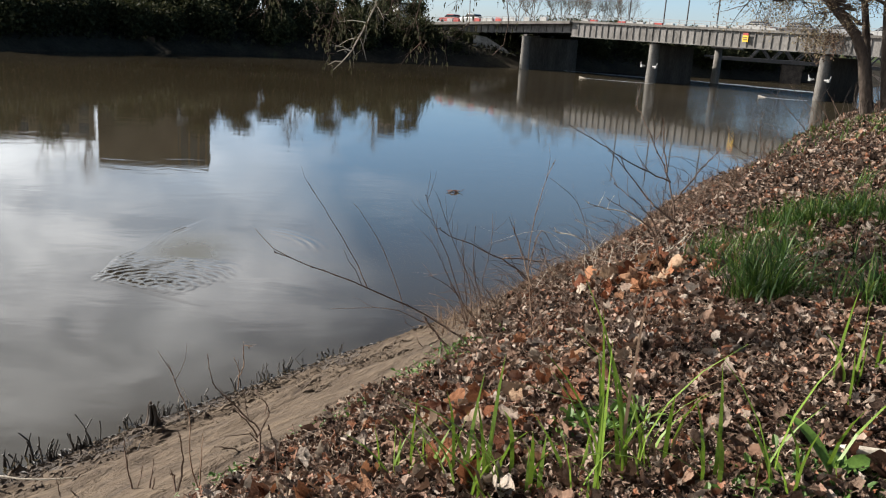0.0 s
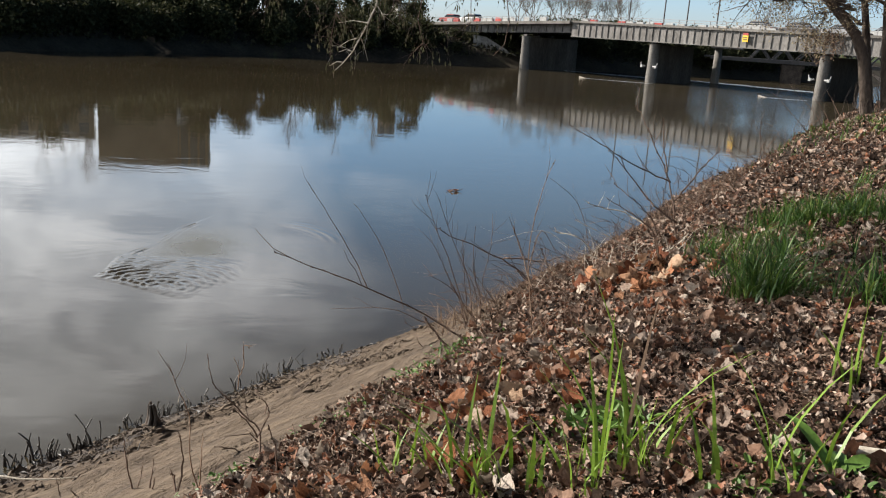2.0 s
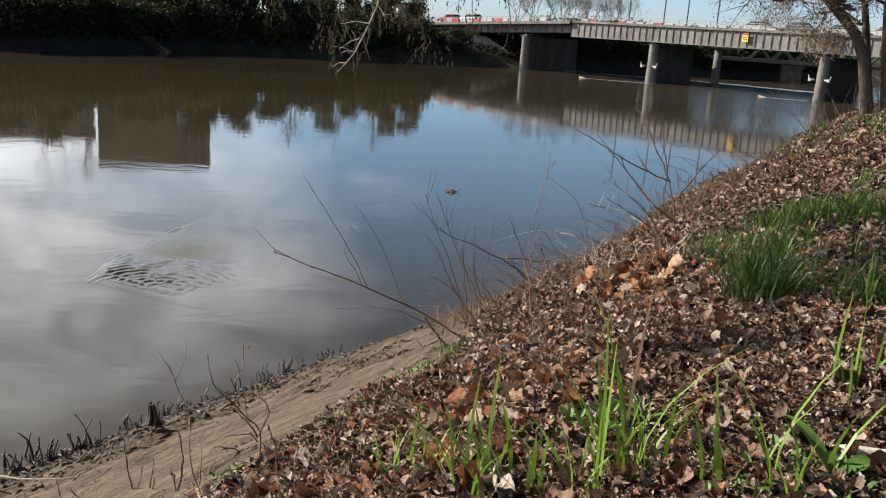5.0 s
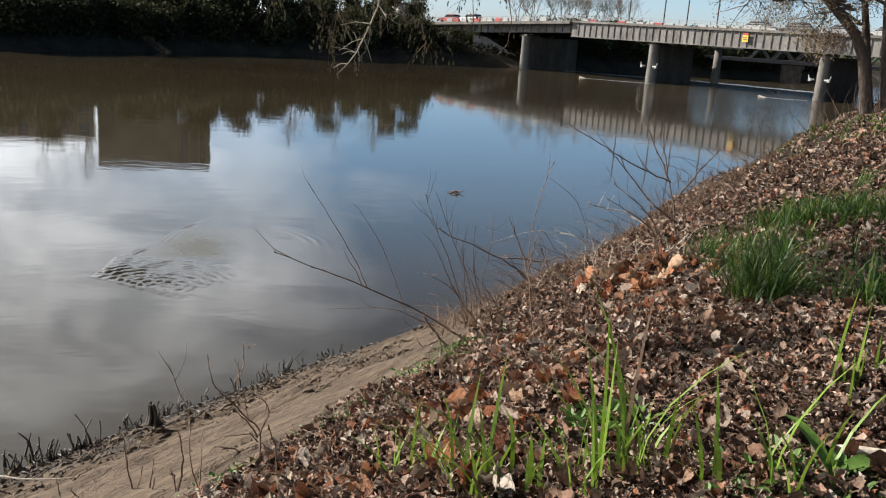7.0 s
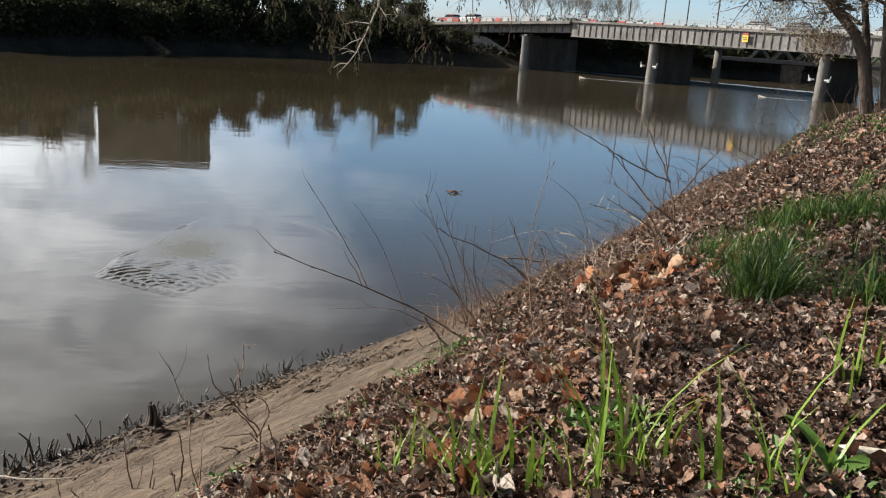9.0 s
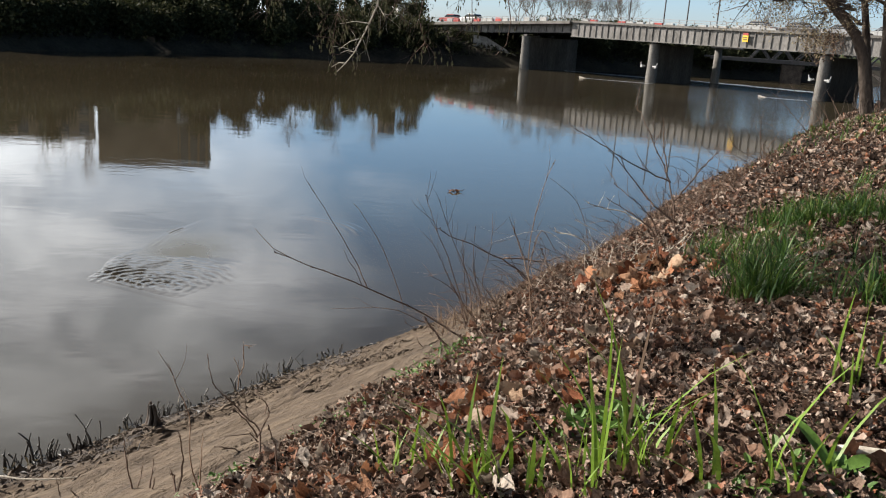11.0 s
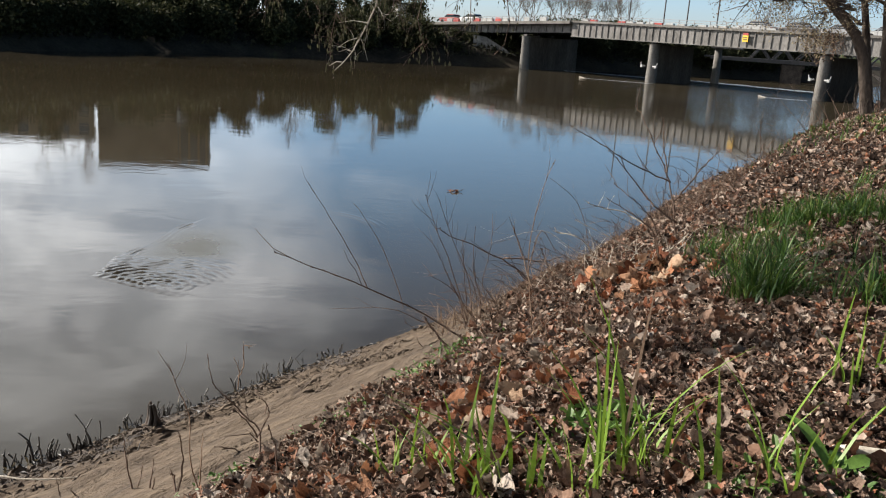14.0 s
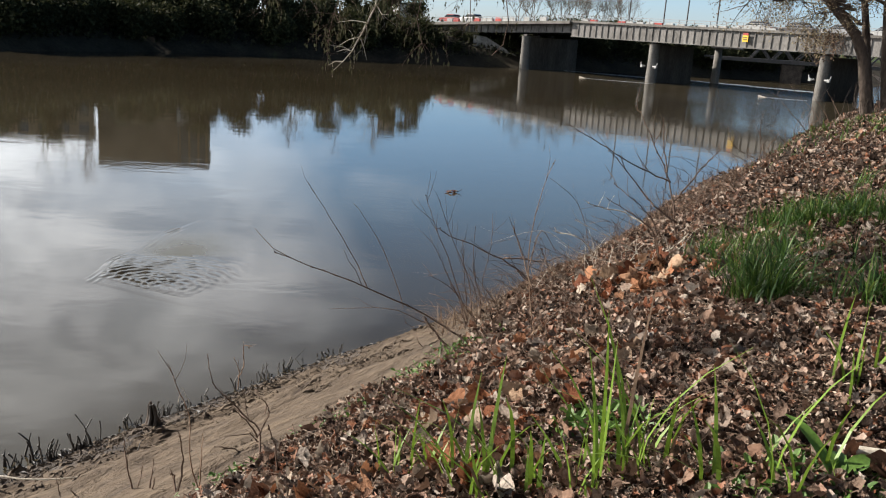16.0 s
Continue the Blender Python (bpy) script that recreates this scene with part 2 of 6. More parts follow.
# ---- mesh building ----
class Geo:
    """Collects vertices and faces of one mesh."""

    def __init__(self):
        self.v, self.f = [], []

    def add(self, verts, faces):
        k = len(self.v)
        self.v.extend(tuple(p) for p in verts)
        self.f.extend(tuple(i + k for i in f) for f in faces)

    def box(self, c, s, turn=None, taper=1.0):
        hx, hy, hz = s[0] / 2, s[1] / 2, s[2] / 2
        pts = []
        for z, k in ((-hz, 1.0), (hz, taper)):
            for x, y in ((-hx, -hy), (hx, -hy), (hx, hy), (-hx, hy)):
                p = Vector((x * k, y * k, z))
                pts.append((turn @ p if turn else p) + Vector(c))
        self.add(pts, [(3, 2, 1, 0), (4, 5, 6, 7), (0, 1, 5, 4), (1, 2, 6, 5), (2, 3, 7, 6), (3, 0, 4, 7)])

    def beam(self, a, b, wide, deep):
        a, b = Vector(a), Vector(b)
        q = (b - a).to_track_quat("X", "Z").to_matrix()
        self.box((a + b) / 2, ((b - a).length, wide, deep), q)

    def tube(self, pts, r0, r1, sides=5, power=1.0):
        pts = [Vector(p) for p in pts]
        rings = []
        for i, p in enumerate(pts):
            d = (pts[min(i + 1, len(pts) - 1)] - pts[max(i - 1, 0)]).normalized()
            a = d.orthogonal().normalized() if i == 0 else (a - d * a.dot(d)).normalized()
            b = d.cross(a)
            r = r0 + (r1 - r0) * (i / (len(pts) - 1)) ** power
            rings += [p + (a * math.cos(2 * math.pi * j / sides) + b * math.sin(2 * math.pi * j / sides)) * r for j in range(sides)]
        faces = [(i * sides + j, i * sides + (j + 1) % sides, (i + 1) * sides + (j + 1) % sides, (i + 1) * sides + j) for i in range(len(pts) - 1) for j in range(sides)]
        faces += [tuple(reversed(range(sides))), tuple(range((len(pts) - 1) * sides, len(pts) * sides))]
        self.add(rings, faces)

    def prism(self, outline, y0, y1):
        """An outline in x and z, drawn out along y."""
        n = len(outline)
        self.add([(x, y0, z) for x, z in outline] + [(x, y1, z) for x, z in outline],
                 [tuple(range(n)), tuple(reversed(range(n, 2 * n)))] + [(i, i + n, (i + 1) % n + n, (i + 1) % n) for i in range(n)])

    def mesh(self, name, material, smooth=False):
        me = bpy.data.meshes.new(name)
        me.from_pydata(self.v, [], self.f)
        me.materials.append(material)
        if smooth:
            me.polygons.foreach_set("use_smooth", [True] * len(me.polygons))
        me.update()
        return me


def part(name, geo, material, parent, label="", smooth=False):
    ob = new(name, geo if isinstance(geo, bpy.types.Mesh) else geo.mesh(name, material, smooth))
    ob.parent = parent
    return tagged(ob, label)


def thing(name, m, label, category, group="", kind=""):
    ob = new(name)
    ob.matrix_world = m
    ob.empty_display_size = 0.2
    return tagged(ob, label, category, group, kind)


def bulk(name, verts, faces, material, smooth=False):
    """A mesh from arrays: verts (n, k, 3) of n copies of k points, faces of one copy."""
    n, k, _ = verts.shape
    faces = np.asarray(faces)
    allf = (faces[None] + (np.arange(n) * k)[:, None, None]).reshape(-1, faces.shape[1])
    me = bpy.data.meshes.new(name)
    me.vertices.add(n * k)
    me.vertices.foreach_set("co", verts.reshape(-1).astype(np.float32))
    me.loops.add(allf.size)
    me.loops.foreach_set("vertex_index", allf.reshape(-1).astype(np.int32))
    me.polygons.add(len(allf))
    me.polygons.foreach_set("loop_start", np.arange(0, allf.size, faces.shape[1]).astype(np.int32))
    me.polygons.foreach_set("use_smooth", np.full(len(allf), smooth))
    me.materials.append(material)
    me.update(calc_edges=True)
    return me


# ---- the lie of the land ----
NEAR_SHORE = [(-160, -199), (-4.6, 8.5), (-0.24, 14.4), (8.5, 31.5), (22, 52), (50, 92), (420, 640)]
FAR_SHORE = [(-190, -190), (-45, 88), (-36.5, 107.4), (-23, 119.6), (-4.6, 129), (12, 137), (70, 163), (600, 560)]


def side(points, x, y):
    """Distance to a line of points, positive on its right."""
    best, sign = np.full(np.shape(x), 1e9), np.ones(np.shape(x))
    for (ax, ay), (bx, by) in zip(points[:-1], points[1:]):
        dx, dy = bx - ax, by - ay
        t = np.clip(((x - ax) * dx + (y - ay) * dy) / (dx * dx + dy * dy), 0, 1)
        d = np.hypot(x - ax - t * dx, y - ay - t * dy)
        s = np.sign((x - ax) * dy - (y - ay) * dx)
        near = d < best
        best, sign = np.where(near, d, best), np.where(near, s, sign)
    return best * sign


def hills(x, y, scale, seed):
    """Cheap smooth unevenness from sines."""
    r = np.random.RandomState(seed)
    total = 0
    for k in range(7):
        a, f, p = r.rand() * 6.28, scale * (0.6 + 1.6 * r.rand()), r.rand() * 6.28
        total = total + np.sin((x * np.cos(a) + y * np.sin(a)) * f + p)
    return total / 7


def near_u(x, y):
    """Distance from the near water's edge, which wanders a little further along."""
    return side(NEAR_SHORE, x, y) + np.clip((np.asarray(y) - 12.5) / 5, 0, 1) * (0.5 * hills(x, y, 0.9, 52) + 0.25 * hills(x, y, 2.2, 53) - 0.65)


def ground_z(x, y):
    x, y = np.asarray(x, float), np.asarray(y, float)
    u, v = near_u(x, y), -side(FAR_SHORE, x, y)
    u = u * np.interp(y, [8.5, 18], [1.0, 1.5])
    a = np.interp(u, [-8, -0.4, 0, 0.8, 2.4, 4.4, 7.0, 8.2, 10, 40, 900], [-1.5, -0.25, 0, 0.34, 1.02, 2.0, 3.3, 3.63, 3.75, 4.2, 6])
    b = np.interp(v, [-8, 0, 1.0, 4.0, 8, 14, 60, 900], [-1.5, 0, 0.9, 2.4, 3.8, 4.6, 5.2, 8])
    a = a + np.clip(u - 0.5, 0, 1) * (0.07 * hills(x, y, 2.6, 1) + 0.03 * hills(x, y, 8.0, 2) + 0.12 * np.clip((y - 8) / 8, 0, 1) * hills(x, y, 1.3, 12))
    worn = np.clip(u / 0.4, 0, 1) * np.interp(u, [0, 1.8, 2.8, 4.6, 5.5], [1.0, 1.0, 0.6, 0.4, 0])
    a = a + worn * (0.03 * np.sin(u * 6.5 + 1.6 * hills(x, y, 1.0, 3)) + 0.018 * np.sin(u * 17 + 2.4 * hills(x, y, 1.6, 63)) + 0.03 * hills(x, y, 9, 61) + 0.03 * np.abs(hills(x, y, 17, 62)))
    b = b + np.clip(v, 0, 3) * 0.12 * hills(x, y, 0.35, 4)
    return np.maximum(a, b)


def graded(lo, hi, step, far_lo, far_hi):
    core = list(np.arange(lo, hi, step))
    s, p = step, hi
    while p < far_hi:
        core.append(p)
        s *= 1.09
        p += min(s, 60)
    core.append(far_hi)
    s, p, low = step, lo, []
    while p > far_lo:
        s *= 1.09
        p -= min(s, 60)
        low.append(p)
    return np.array(low[::-1] + core)


def build_ground():
    xs, ys = graded(-5, 7, 0.09, -1600, 1600), graded(1.2, 15, 0.09, -700, 2600)
    # finer steps over the far bank
    ys = np.unique(np.concatenate([ys, np.arange(84, 160, 1.5)]))
    xs = np.unique(np.concatenate([xs, np.arange(-70, 40, 1.5)]))
    gx, gy = np.meshgrid(xs, ys)
    gz = ground_z(gx, gy)
    nx, ny = len(xs), len(ys)
    verts = np.stack([gx, gy, gz], -1).reshape(1, -1, 3)
    i = np.arange(nx - 1)[None] + np.arange(ny - 1)[:, None] * nx
    faces = np.stack([i, i + 1, i + nx + 1, i + nx], -1).reshape(-1, 4)
    me = bulk("ground", verts, faces, MUD, True)
    for m in (SOIL, PATH, FAR_SOIL, FAR_GRASS, WET_MUD):
        me.materials.append(m)
    cx = (gx[:-1, :-1] + gx[1:, 1:]) / 2
    cy = (gy[:-1, :-1] + gy[1:, 1:]) / 2
    u, v = near_u(cx, cy), -side(FAR_SHORE, cx, cy)
    edge = np.interp(cy, [4.5, 5.6, 6.4, 7.5, 9, 10.4, 12, 14, 18], [5.1, 4.75, 4.5, 4.1, 3.7, 3.1, 2.4, 1.4, 0.1]) + 0.25 * hills(cx, cy, 2.2, 6) + 0.12 * hills(cx, cy, 7, 7)
    index = np.where(u > edge, 1, np.where(u < 0.9 + 0.9 * hills(cx, cy, 2.0, 9) + 0.25 * hills(cx, cy, 11, 10), 5, 0))
    trodden = (u > 6.9 + 0.5 * hills(cx, cy, 1.5, 8)) & (cy > 7.6) & (cx > 3.9)
    index = np.where(trodden, 2, index)
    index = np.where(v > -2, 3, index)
    index = np.where(v > 9, 4, index)
    me.polygons.foreach_set("material_index", index.reshape(-1).astype(np.int32))
    return tagged(new("ground", me), "sloping river bank of sandy mud below leaf-covered soil", "ground", kind="structure")


build_ground()

# the river: one wide sheet that drifts downstream
wg = Geo()
wg.add([(-900, -900, 0), (900, -900, 0), (900, 900, 0), (-900, 900, 0)], [(0, 1, 2, 3)])
river = tagged(new("water", wg.mesh("water", WATER)), "calm silty brown river mirroring sky and far bank", "river", kind="structure")


# ---- the road bridge ----
BRIDGE = Matrix.Translation((40.2, 98.6, 0)) @ pose(0, 0, 0, 0, 0, 132.2)
SPAN, DECK_Z, SOFFIT, ROAD = 22.6, 7.25, 5.1, 0.35


def pier(parent, s, top, label, long=8.6, low=-1.5):
    """A wall pier: a pale rounded nose towards the viewer, battered at the foot, and behind it a wall coloured dark for
    the shade under the deck.
    """
    g = Geo()
    n, rows = 12, []
    for z, grow in ((low, 1.22), (0.9, 1.14), (top * 0.6, 1.03), (top - 0.35, 1.0), (top, 1.12)):
        ring = []
        for k in range(n + 1):
            a = math.pi * k / n
            ring.append((s + 0.55 * grow * math.cos(a), -0.3 + 0.6 * grow * math.sin(a), z))
        ring += [(s - 0.55 * grow, -0.75, z), (s + 0.55 * grow, -0.75, z)]
        rows.append(ring)
    m = len(rows[0])
    for i in range(len(rows) - 1):
        g.add(rows[i] + rows[i + 1], [(j, (j + 1) % m, (j + 1) % m + m, j + m) for j in range(m)])
    g.add(rows[-1], [tuple(range(m))])
    p = part("pier", g, CONCRETE, parent, label, True)
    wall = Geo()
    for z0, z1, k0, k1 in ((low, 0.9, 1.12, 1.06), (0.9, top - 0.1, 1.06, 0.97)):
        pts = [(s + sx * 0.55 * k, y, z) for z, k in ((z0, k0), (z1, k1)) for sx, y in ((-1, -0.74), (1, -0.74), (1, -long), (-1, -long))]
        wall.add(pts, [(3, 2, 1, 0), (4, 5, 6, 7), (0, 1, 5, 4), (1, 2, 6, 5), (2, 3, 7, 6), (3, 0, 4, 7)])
    part("pier_wall", wall, PIER_WALL, p, "concrete wall coloured dark for the shade under the deck")
    for y in (-0.4, -2.6, -5.6):
        bearing = Geo()
        bearing.box((s, y, top + 0.1), (0.7, 0.6, 0.26))
        part("bearing", bearing, DARK_STEEL, p)
    return p


def build_bridge():
    bridge = thing("road_bridge", BRIDGE, "grey concrete and steel girder road bridge over the river", "bridge")
    s0, s1 = -34.0, 36.0
    g = Geo()
    g.box(((s0 + s1) / 2, -5.7, DECK_Z - ROAD - 0.13), (s1 - s0, 11.9, 0.26))
    part("deck_slab", g, CONCRETE, bridge)
    for y in (0.42, -11.75):
        g = Geo()
        g.box(((s0 + s1) / 2, y, DECK_Z - 0.1), (s1 - s0, 0.5, 0.28))
        part("kerb", g, CONCRETE, bridge, "pale concrete edge beam")
    for y in (0.35, -11.6):
        g = Geo()
        g.box(((s0 + s1) / 2, y, (SOFFIT + DECK_Z - 0.25) / 2), (s1 - s0, 0.06, DECK_Z - 0.25 - SOFFIT))
        g.box(((s0 + s1) / 2, y, SOFFIT + 0.05), (s1 - s0, 0.5, 0.1))
        girder = part("girder", g, GIRDER, bridge, "ribbed pale grey plate girder")
        if y > 0:
            rib = Geo()
            rib.box((0, 0.09, 0), (0.11, 0.12, DECK_Z - 0.42 - SOFFIT))
            rm = rib.mesh("stiffener", GIRDER)
            for k in range(int((s1 - s0) / 1.02)):
                o = part("stiffener", rm, GIRDER, girder)
                o.location = (s0 + 0.5 + k * 1.02, y, (SOFFIT + DECK_Z - 0.25) / 2)
    for y in (-2.6, -5.6, -8.6):
        g = Geo()
        g.box(((s0 + s1) / 2, y, (SOFFIT + DECK_Z) / 2 - 0.35), (s1 - s0, 0.3, 1.3))
        part("inner_girder", g, DARK_STEEL, bridge)
    # approach span, falling towards the far bank
    a, b = (s1, DECK_Z), (70.0, 5.75)
    for y, top, deep, wide, name, m in ((-5.7, 0.0, 0.42, 13.4, "approach_slab", CONCRETE), (-0.35, -0.42, 1.15, 0.12, "approach_girder", GIRDER), (-5.7, -0.42, 1.0, 0.5, "approach_girder", DARK_STEEL), (-10.5, -0.42, 1.0, 0.5, "approach_girder", DARK_STEEL)):
        g = Geo()
        g.prism([(a[0], a[1] + top), (a[0], a[1] + top - deep), (b[0], b[1] + top - deep), (b[0], b[1] + top)], y - wide / 2, y + wide / 2)
        part(name, g, m, bridge)
    # stiffeners of the recessed approach girder
    g = Geo()
    g.box((0, 0.14, 0), (0.1, 0.16, 1.0))
    rm = g.mesh("stiffener", GIRDER)
    for k in range(22):
        s = s1 + 0.8 + k * 1.5
        o = part("stiffener", rm, GIRDER, bridge)
        o.location = (s, -0.35, DECK_Z - (s - s1) * 1.5 / 34 - 1.0)
    for s in (0, SPAN, 2 * SPAN):
        pier(bridge, s, SOFFIT - 0.22 - (0.1 if s > 40 else 0), "pale rounded concrete wall pier standing in the water", 11.4 if s > 40 else 8.6)
    g = Geo()
    g.prism([(63, -1), (63, 2.6), (60.5, 4.7), (75, 4.7), (75, -1)], -12.2, 0.4)
    part("abutment", g, CONCRETE, bridge)
    g = Geo()
    g.box((-30, -5.7, 2.5), (6, 13, 5.4))
    part("abutment", g, CONCRETE, bridge)
    # railing: posts and two rails
    post, pm = Geo(), None
    post.box((0, 0, 0.35), (0.07, 0.07, 0.74))
    pm = post.mesh("railing_post", RAIL)
    for k in range(46):
        s = s0 + k * 2.2
        z = DECK_Z if s < s1 else DECK_Z - (s - s1) * 1.5 / 34
        o = part("railing_post", pm, RAIL, bridge)
        o.location = (s, 0.5, z)
    for h in (0.4, 0.7):
        g = Geo()
        g.beam((s0, 0.5, DECK_Z + h), (s1, 0.5, DECK_Z + h), 0.06, 0.06)
        g.beam((s1, 0.5, DECK_Z + h), (68, 0.5, 5.85 + h), 0.06, 0.06)
        part("rail", g, RAIL, bridge)
    # yellow clearance board with a red band
    g = Geo()
    g.box((9.4, 0.68, 6.2), (0.72, 0.05, 0.72))
    board = part("clearance_board", g, YELLOW, bridge, "yellow board with a red top band")
    g = Geo()
    g.box((9.4, 0.71, 6.72), (0.66, 0.04, 0.22))
    part("band", g, RED, board)
    g = Geo()
    for k in (-0.12, 0.12):
        g.box((9.4, 0.71, 6.2 + k), (0.5, 0.03, 0.1))
    part("bar", g, DARK_STEEL, board)
    return bridge


build_bridge()


def lamp_post(s, tall):
    m = BRIDGE @ pose(s, -11.2, DECK_Z)
    t = thing("street_lamp", m, "slim grey lamp post on the bridge", "lamp post", "lamp posts on the bridge")
    g = Geo()
    g.tube([(0, 0, -0.35), (0, 0, tall * 0.6), (0, 0, tall), (0, 0.5, tall + 0.5), (0, 1.5, tall + 0.6)], 0.1, 0.05, 6)
    part("pole", g, DARK_STEEL, t)
    g = Geo()
    g.box((0, 1.8, tall + 0.58), (0.25, 0.8, 0.14))
    part("lamp_head", g, RAIL, t)
    return t


for s in (35.3, 29.3, 25.5, 20.8):
    lamp_post(s, 8.0)


def deck_top(s):
    return DECK_Z - ROAD if s < 36 else DECK_Z - (s - 36) * 1.5 / 34


def barrier(s, red):
    t = thing("road_barrier", BRIDGE @ pose(s, -1.2, deck_top(s) + 0.01), ("red" if red else "grey-white") + " plastic road barrier behind the bridge railing", "road barrier", "road barriers on the bridge")
    g = Geo()
    g.prism([(-0.62, 0), (0.62, 0), (0.62, 0.2), (0.55, 0.64), (-0.55, 0.64), (-0.62, 0.2)], -0.2, 0.2)
    part("body", g, RED if red else OFF_WHITE, t)
    return t


bar_rnd = random.Random(4)
for k in range(52):
    if bar_rnd.random() < 0.58:
        barrier(-16.0 + k * 1.55 + bar_rnd.uniform(-0.15, 0.15), bar_rnd.random() < 0.3)


def car(s, y, paint, words):
    """A saloon: body with wheel wells' line, glazed cabin, four wheels and lights."""
    t = thing("car", BRIDGE @ pose(s, y, deck_top(s) + 0.02), words + " car on the bridge deck", "car", "cars on the bridge")
    g = Geo()
    g.prism([(-2.15, 0.3), (2.1, 0.3), (2.2, 0.55), (2.1, 0.78), (1.1, 0.92), (-1.75, 0.95), (-2.15, 0.85), (-2.2, 0.55)], -0.85, 0.85)
    body = part("body", g, paint, t)
    g = Geo()
    g.prism([(-1.65, 0.94), (1.15, 0.9), (0.45, 1.36), (-1.1, 1.38)], -0.74, 0.74)
    part("cabin_glass", g, WINDOW, t)
    g = Geo()
    g.prism([(-1.12, 1.36), (0.48, 1.34), (0.4, 1.44), (-1.0, 1.46)], -0.7, 0.7)
    part("roof", g, paint, t)
    for x in (-1.35, 1.35):
        for q in (-0.78, 0.78):
            g = Geo()
            g.tube([(x, q - 0.1, 0.32), (x, q + 0.1, 0.32)], 0.32, 0.32, 10)
            part("wheel", g, TYRE, t)
    for q in (-0.6, 0.6):
        g = Geo()
        g.box((2.14, q, 0.66), (0.1, 0.3, 0.14))
        part("headlight", g, WHITE, body)
        g = Geo()
        g.box((-2.17, q, 0.74), (0.08, 0.3, 0.14))
        part("tail_light", g, RED, body)
    return t


for k, (paint, words) in enumerate([(OFF_WHITE, "off-white"), (DARK_STEEL, "dark"), (RAIL, "silver"), (OFF_WHITE, "off-white"), (RED, "red"), (DARK_STEEL, "dark"), (RED, "red"), (RAIL, "silver")]):
    car(10.5 - k * 5.1, -3.4, paint, words)
for s, paint, words in ((61, WHITE, "white"), (66, RED, "red")):
    car(s, -4.0, paint, words)


# brown stone whose colour is darkened for the shade the far piers stand in
OLD_STONE = material("shaded_stone", [(0.3, (0.04, 0.032, 0.026)), (0.7, (0.11, 0.09, 0.074))], 1.5, 0.95, 0.6, 9.0, distance=0.04)


def build_rail_bridge():
    """The lower truss bridge that crosses behind the road bridge."""
    t = thing("truss_bridge", Matrix.Translation((40.5, 151, 0)) @ pose(0, 0, 0, 0, 0, -14), "dark steel truss bridge on stone piers behind the road bridge", "bridge")
    for x in (15, 33):
        g = Geo()
        g.box((x, 0, 0.5), (3.0, 3.0, 4.0))
        g.box((x, 0, 2.75), (3.5, 3.5, 0.5))
        part("column", g, OLD_STONE, t, "squat pier of brown stone, coloured dark for shade")
    for y in (-2.0, 2.0):
        g = Geo()
        g.beam((2, y, 3.3), (60, y, 3.3), 0.35, 0.4)
        g.beam((8, y, 5.6), (60, y, 5.6), 0.3, 0.35)
        part("chord", g, DARK_STEEL, t)
        for k in range(14):
            x = 8 + k * 3.6
            g = Geo()
            g.beam((x, y, 3.3), (x + 1.8, y, 5.6), 0.25, 0.25)
            g.beam((x + 1.8, y, 5.6), (x + 3.6, y, 3.3), 0.25, 0.25)
            part("brace", g, DARK_STEEL, t)
    g = Geo()
    g.box((31, 0, 3.55), (60, 4.2, 0.25))
    part("deck", g, DARK_STEEL, t)
    return t


build_rail_bridge()

# slim column that stands in the water between the two bridges
column = thing("bridge_column", Matrix.Translation((37.0, 127.5, 0)) @ pose(0, 0, 0, 0, 0, -20), "slim pale concrete column with a wide flat cap", "column")
g = Geo()
g.tube([(0, 0, -1.5), (0, 0, 2.0), (0, 0, 4.9)], 0.62, 0.5, 14)
part("shaft", g, CONCRETE, column, smooth=True)
g = Geo()
g.prism([(-1.0, 4.9), (3.2, 4.9), (3.2, 5.15), (-1.0, 5.15)], -1.0, 1.0)
part("cap", g, CONCRETE, column)


def pier_bracket(s, side_way, z):
    t = thing("fender_bracket", BRIDGE @ pose(s + side_way * 0.6, 0.35, z, 0, 0, 0 if side_way > 0 else 180), "white curved steel bracket bolted to the pier", "bracket", "brackets on the piers")
    g = Geo()
    g.tube([(0.0, 0, 0), (0.22, 0, -0.05), (0.48, 0, 0.0), (0.62, 0, 0.16), (0.68, 0, 0.45)], 0.1, 0.05, 7)
    part("arm", g, OFF_WHITE, t, smooth=True)
    g = Geo()
    g.box((0.46, 0, -0.05), (0.3, 0.3, 0.32))
    part("block", g, OFF_WHITE, t)


for s, z in ((0, 2.3), (SPAN, 2.1)):
    for way in (-1, 1):
        pier_bracket(s, way, z)


def pier_vines():
    """Dry climbing growth that hangs from the girder over the nearest pier."""
    rnd, nr = random.Random(15), np.random.RandomState(15)
    t = thing("dry_vines", BRIDGE @ pose(-0.4, 0.75, 7.3), "tan dry vines hanging over the bridge girder", "vines")
    pts = []
    for k in range(16):
        x, line = rnd.gauss(0, 0.9), []
        long = rnd.uniform(0.8, 3.4)
        for i in range(6):
            line.append((x + rnd.uniform(-0.12, 0.12), rnd.uniform(0, 0.12), -long * i / 5))
        g = Geo()
        g.tube(line, 0.025, 0.01, 4)
        part("vine", g, TWIG, t)
        pts += line
    part("foliage", bulk("foliage", leaf_cards(pts, 700, 0.2, 0.14, nr, 0.8), [(0, 1, 2, 3)], STRAW), STRAW, t)


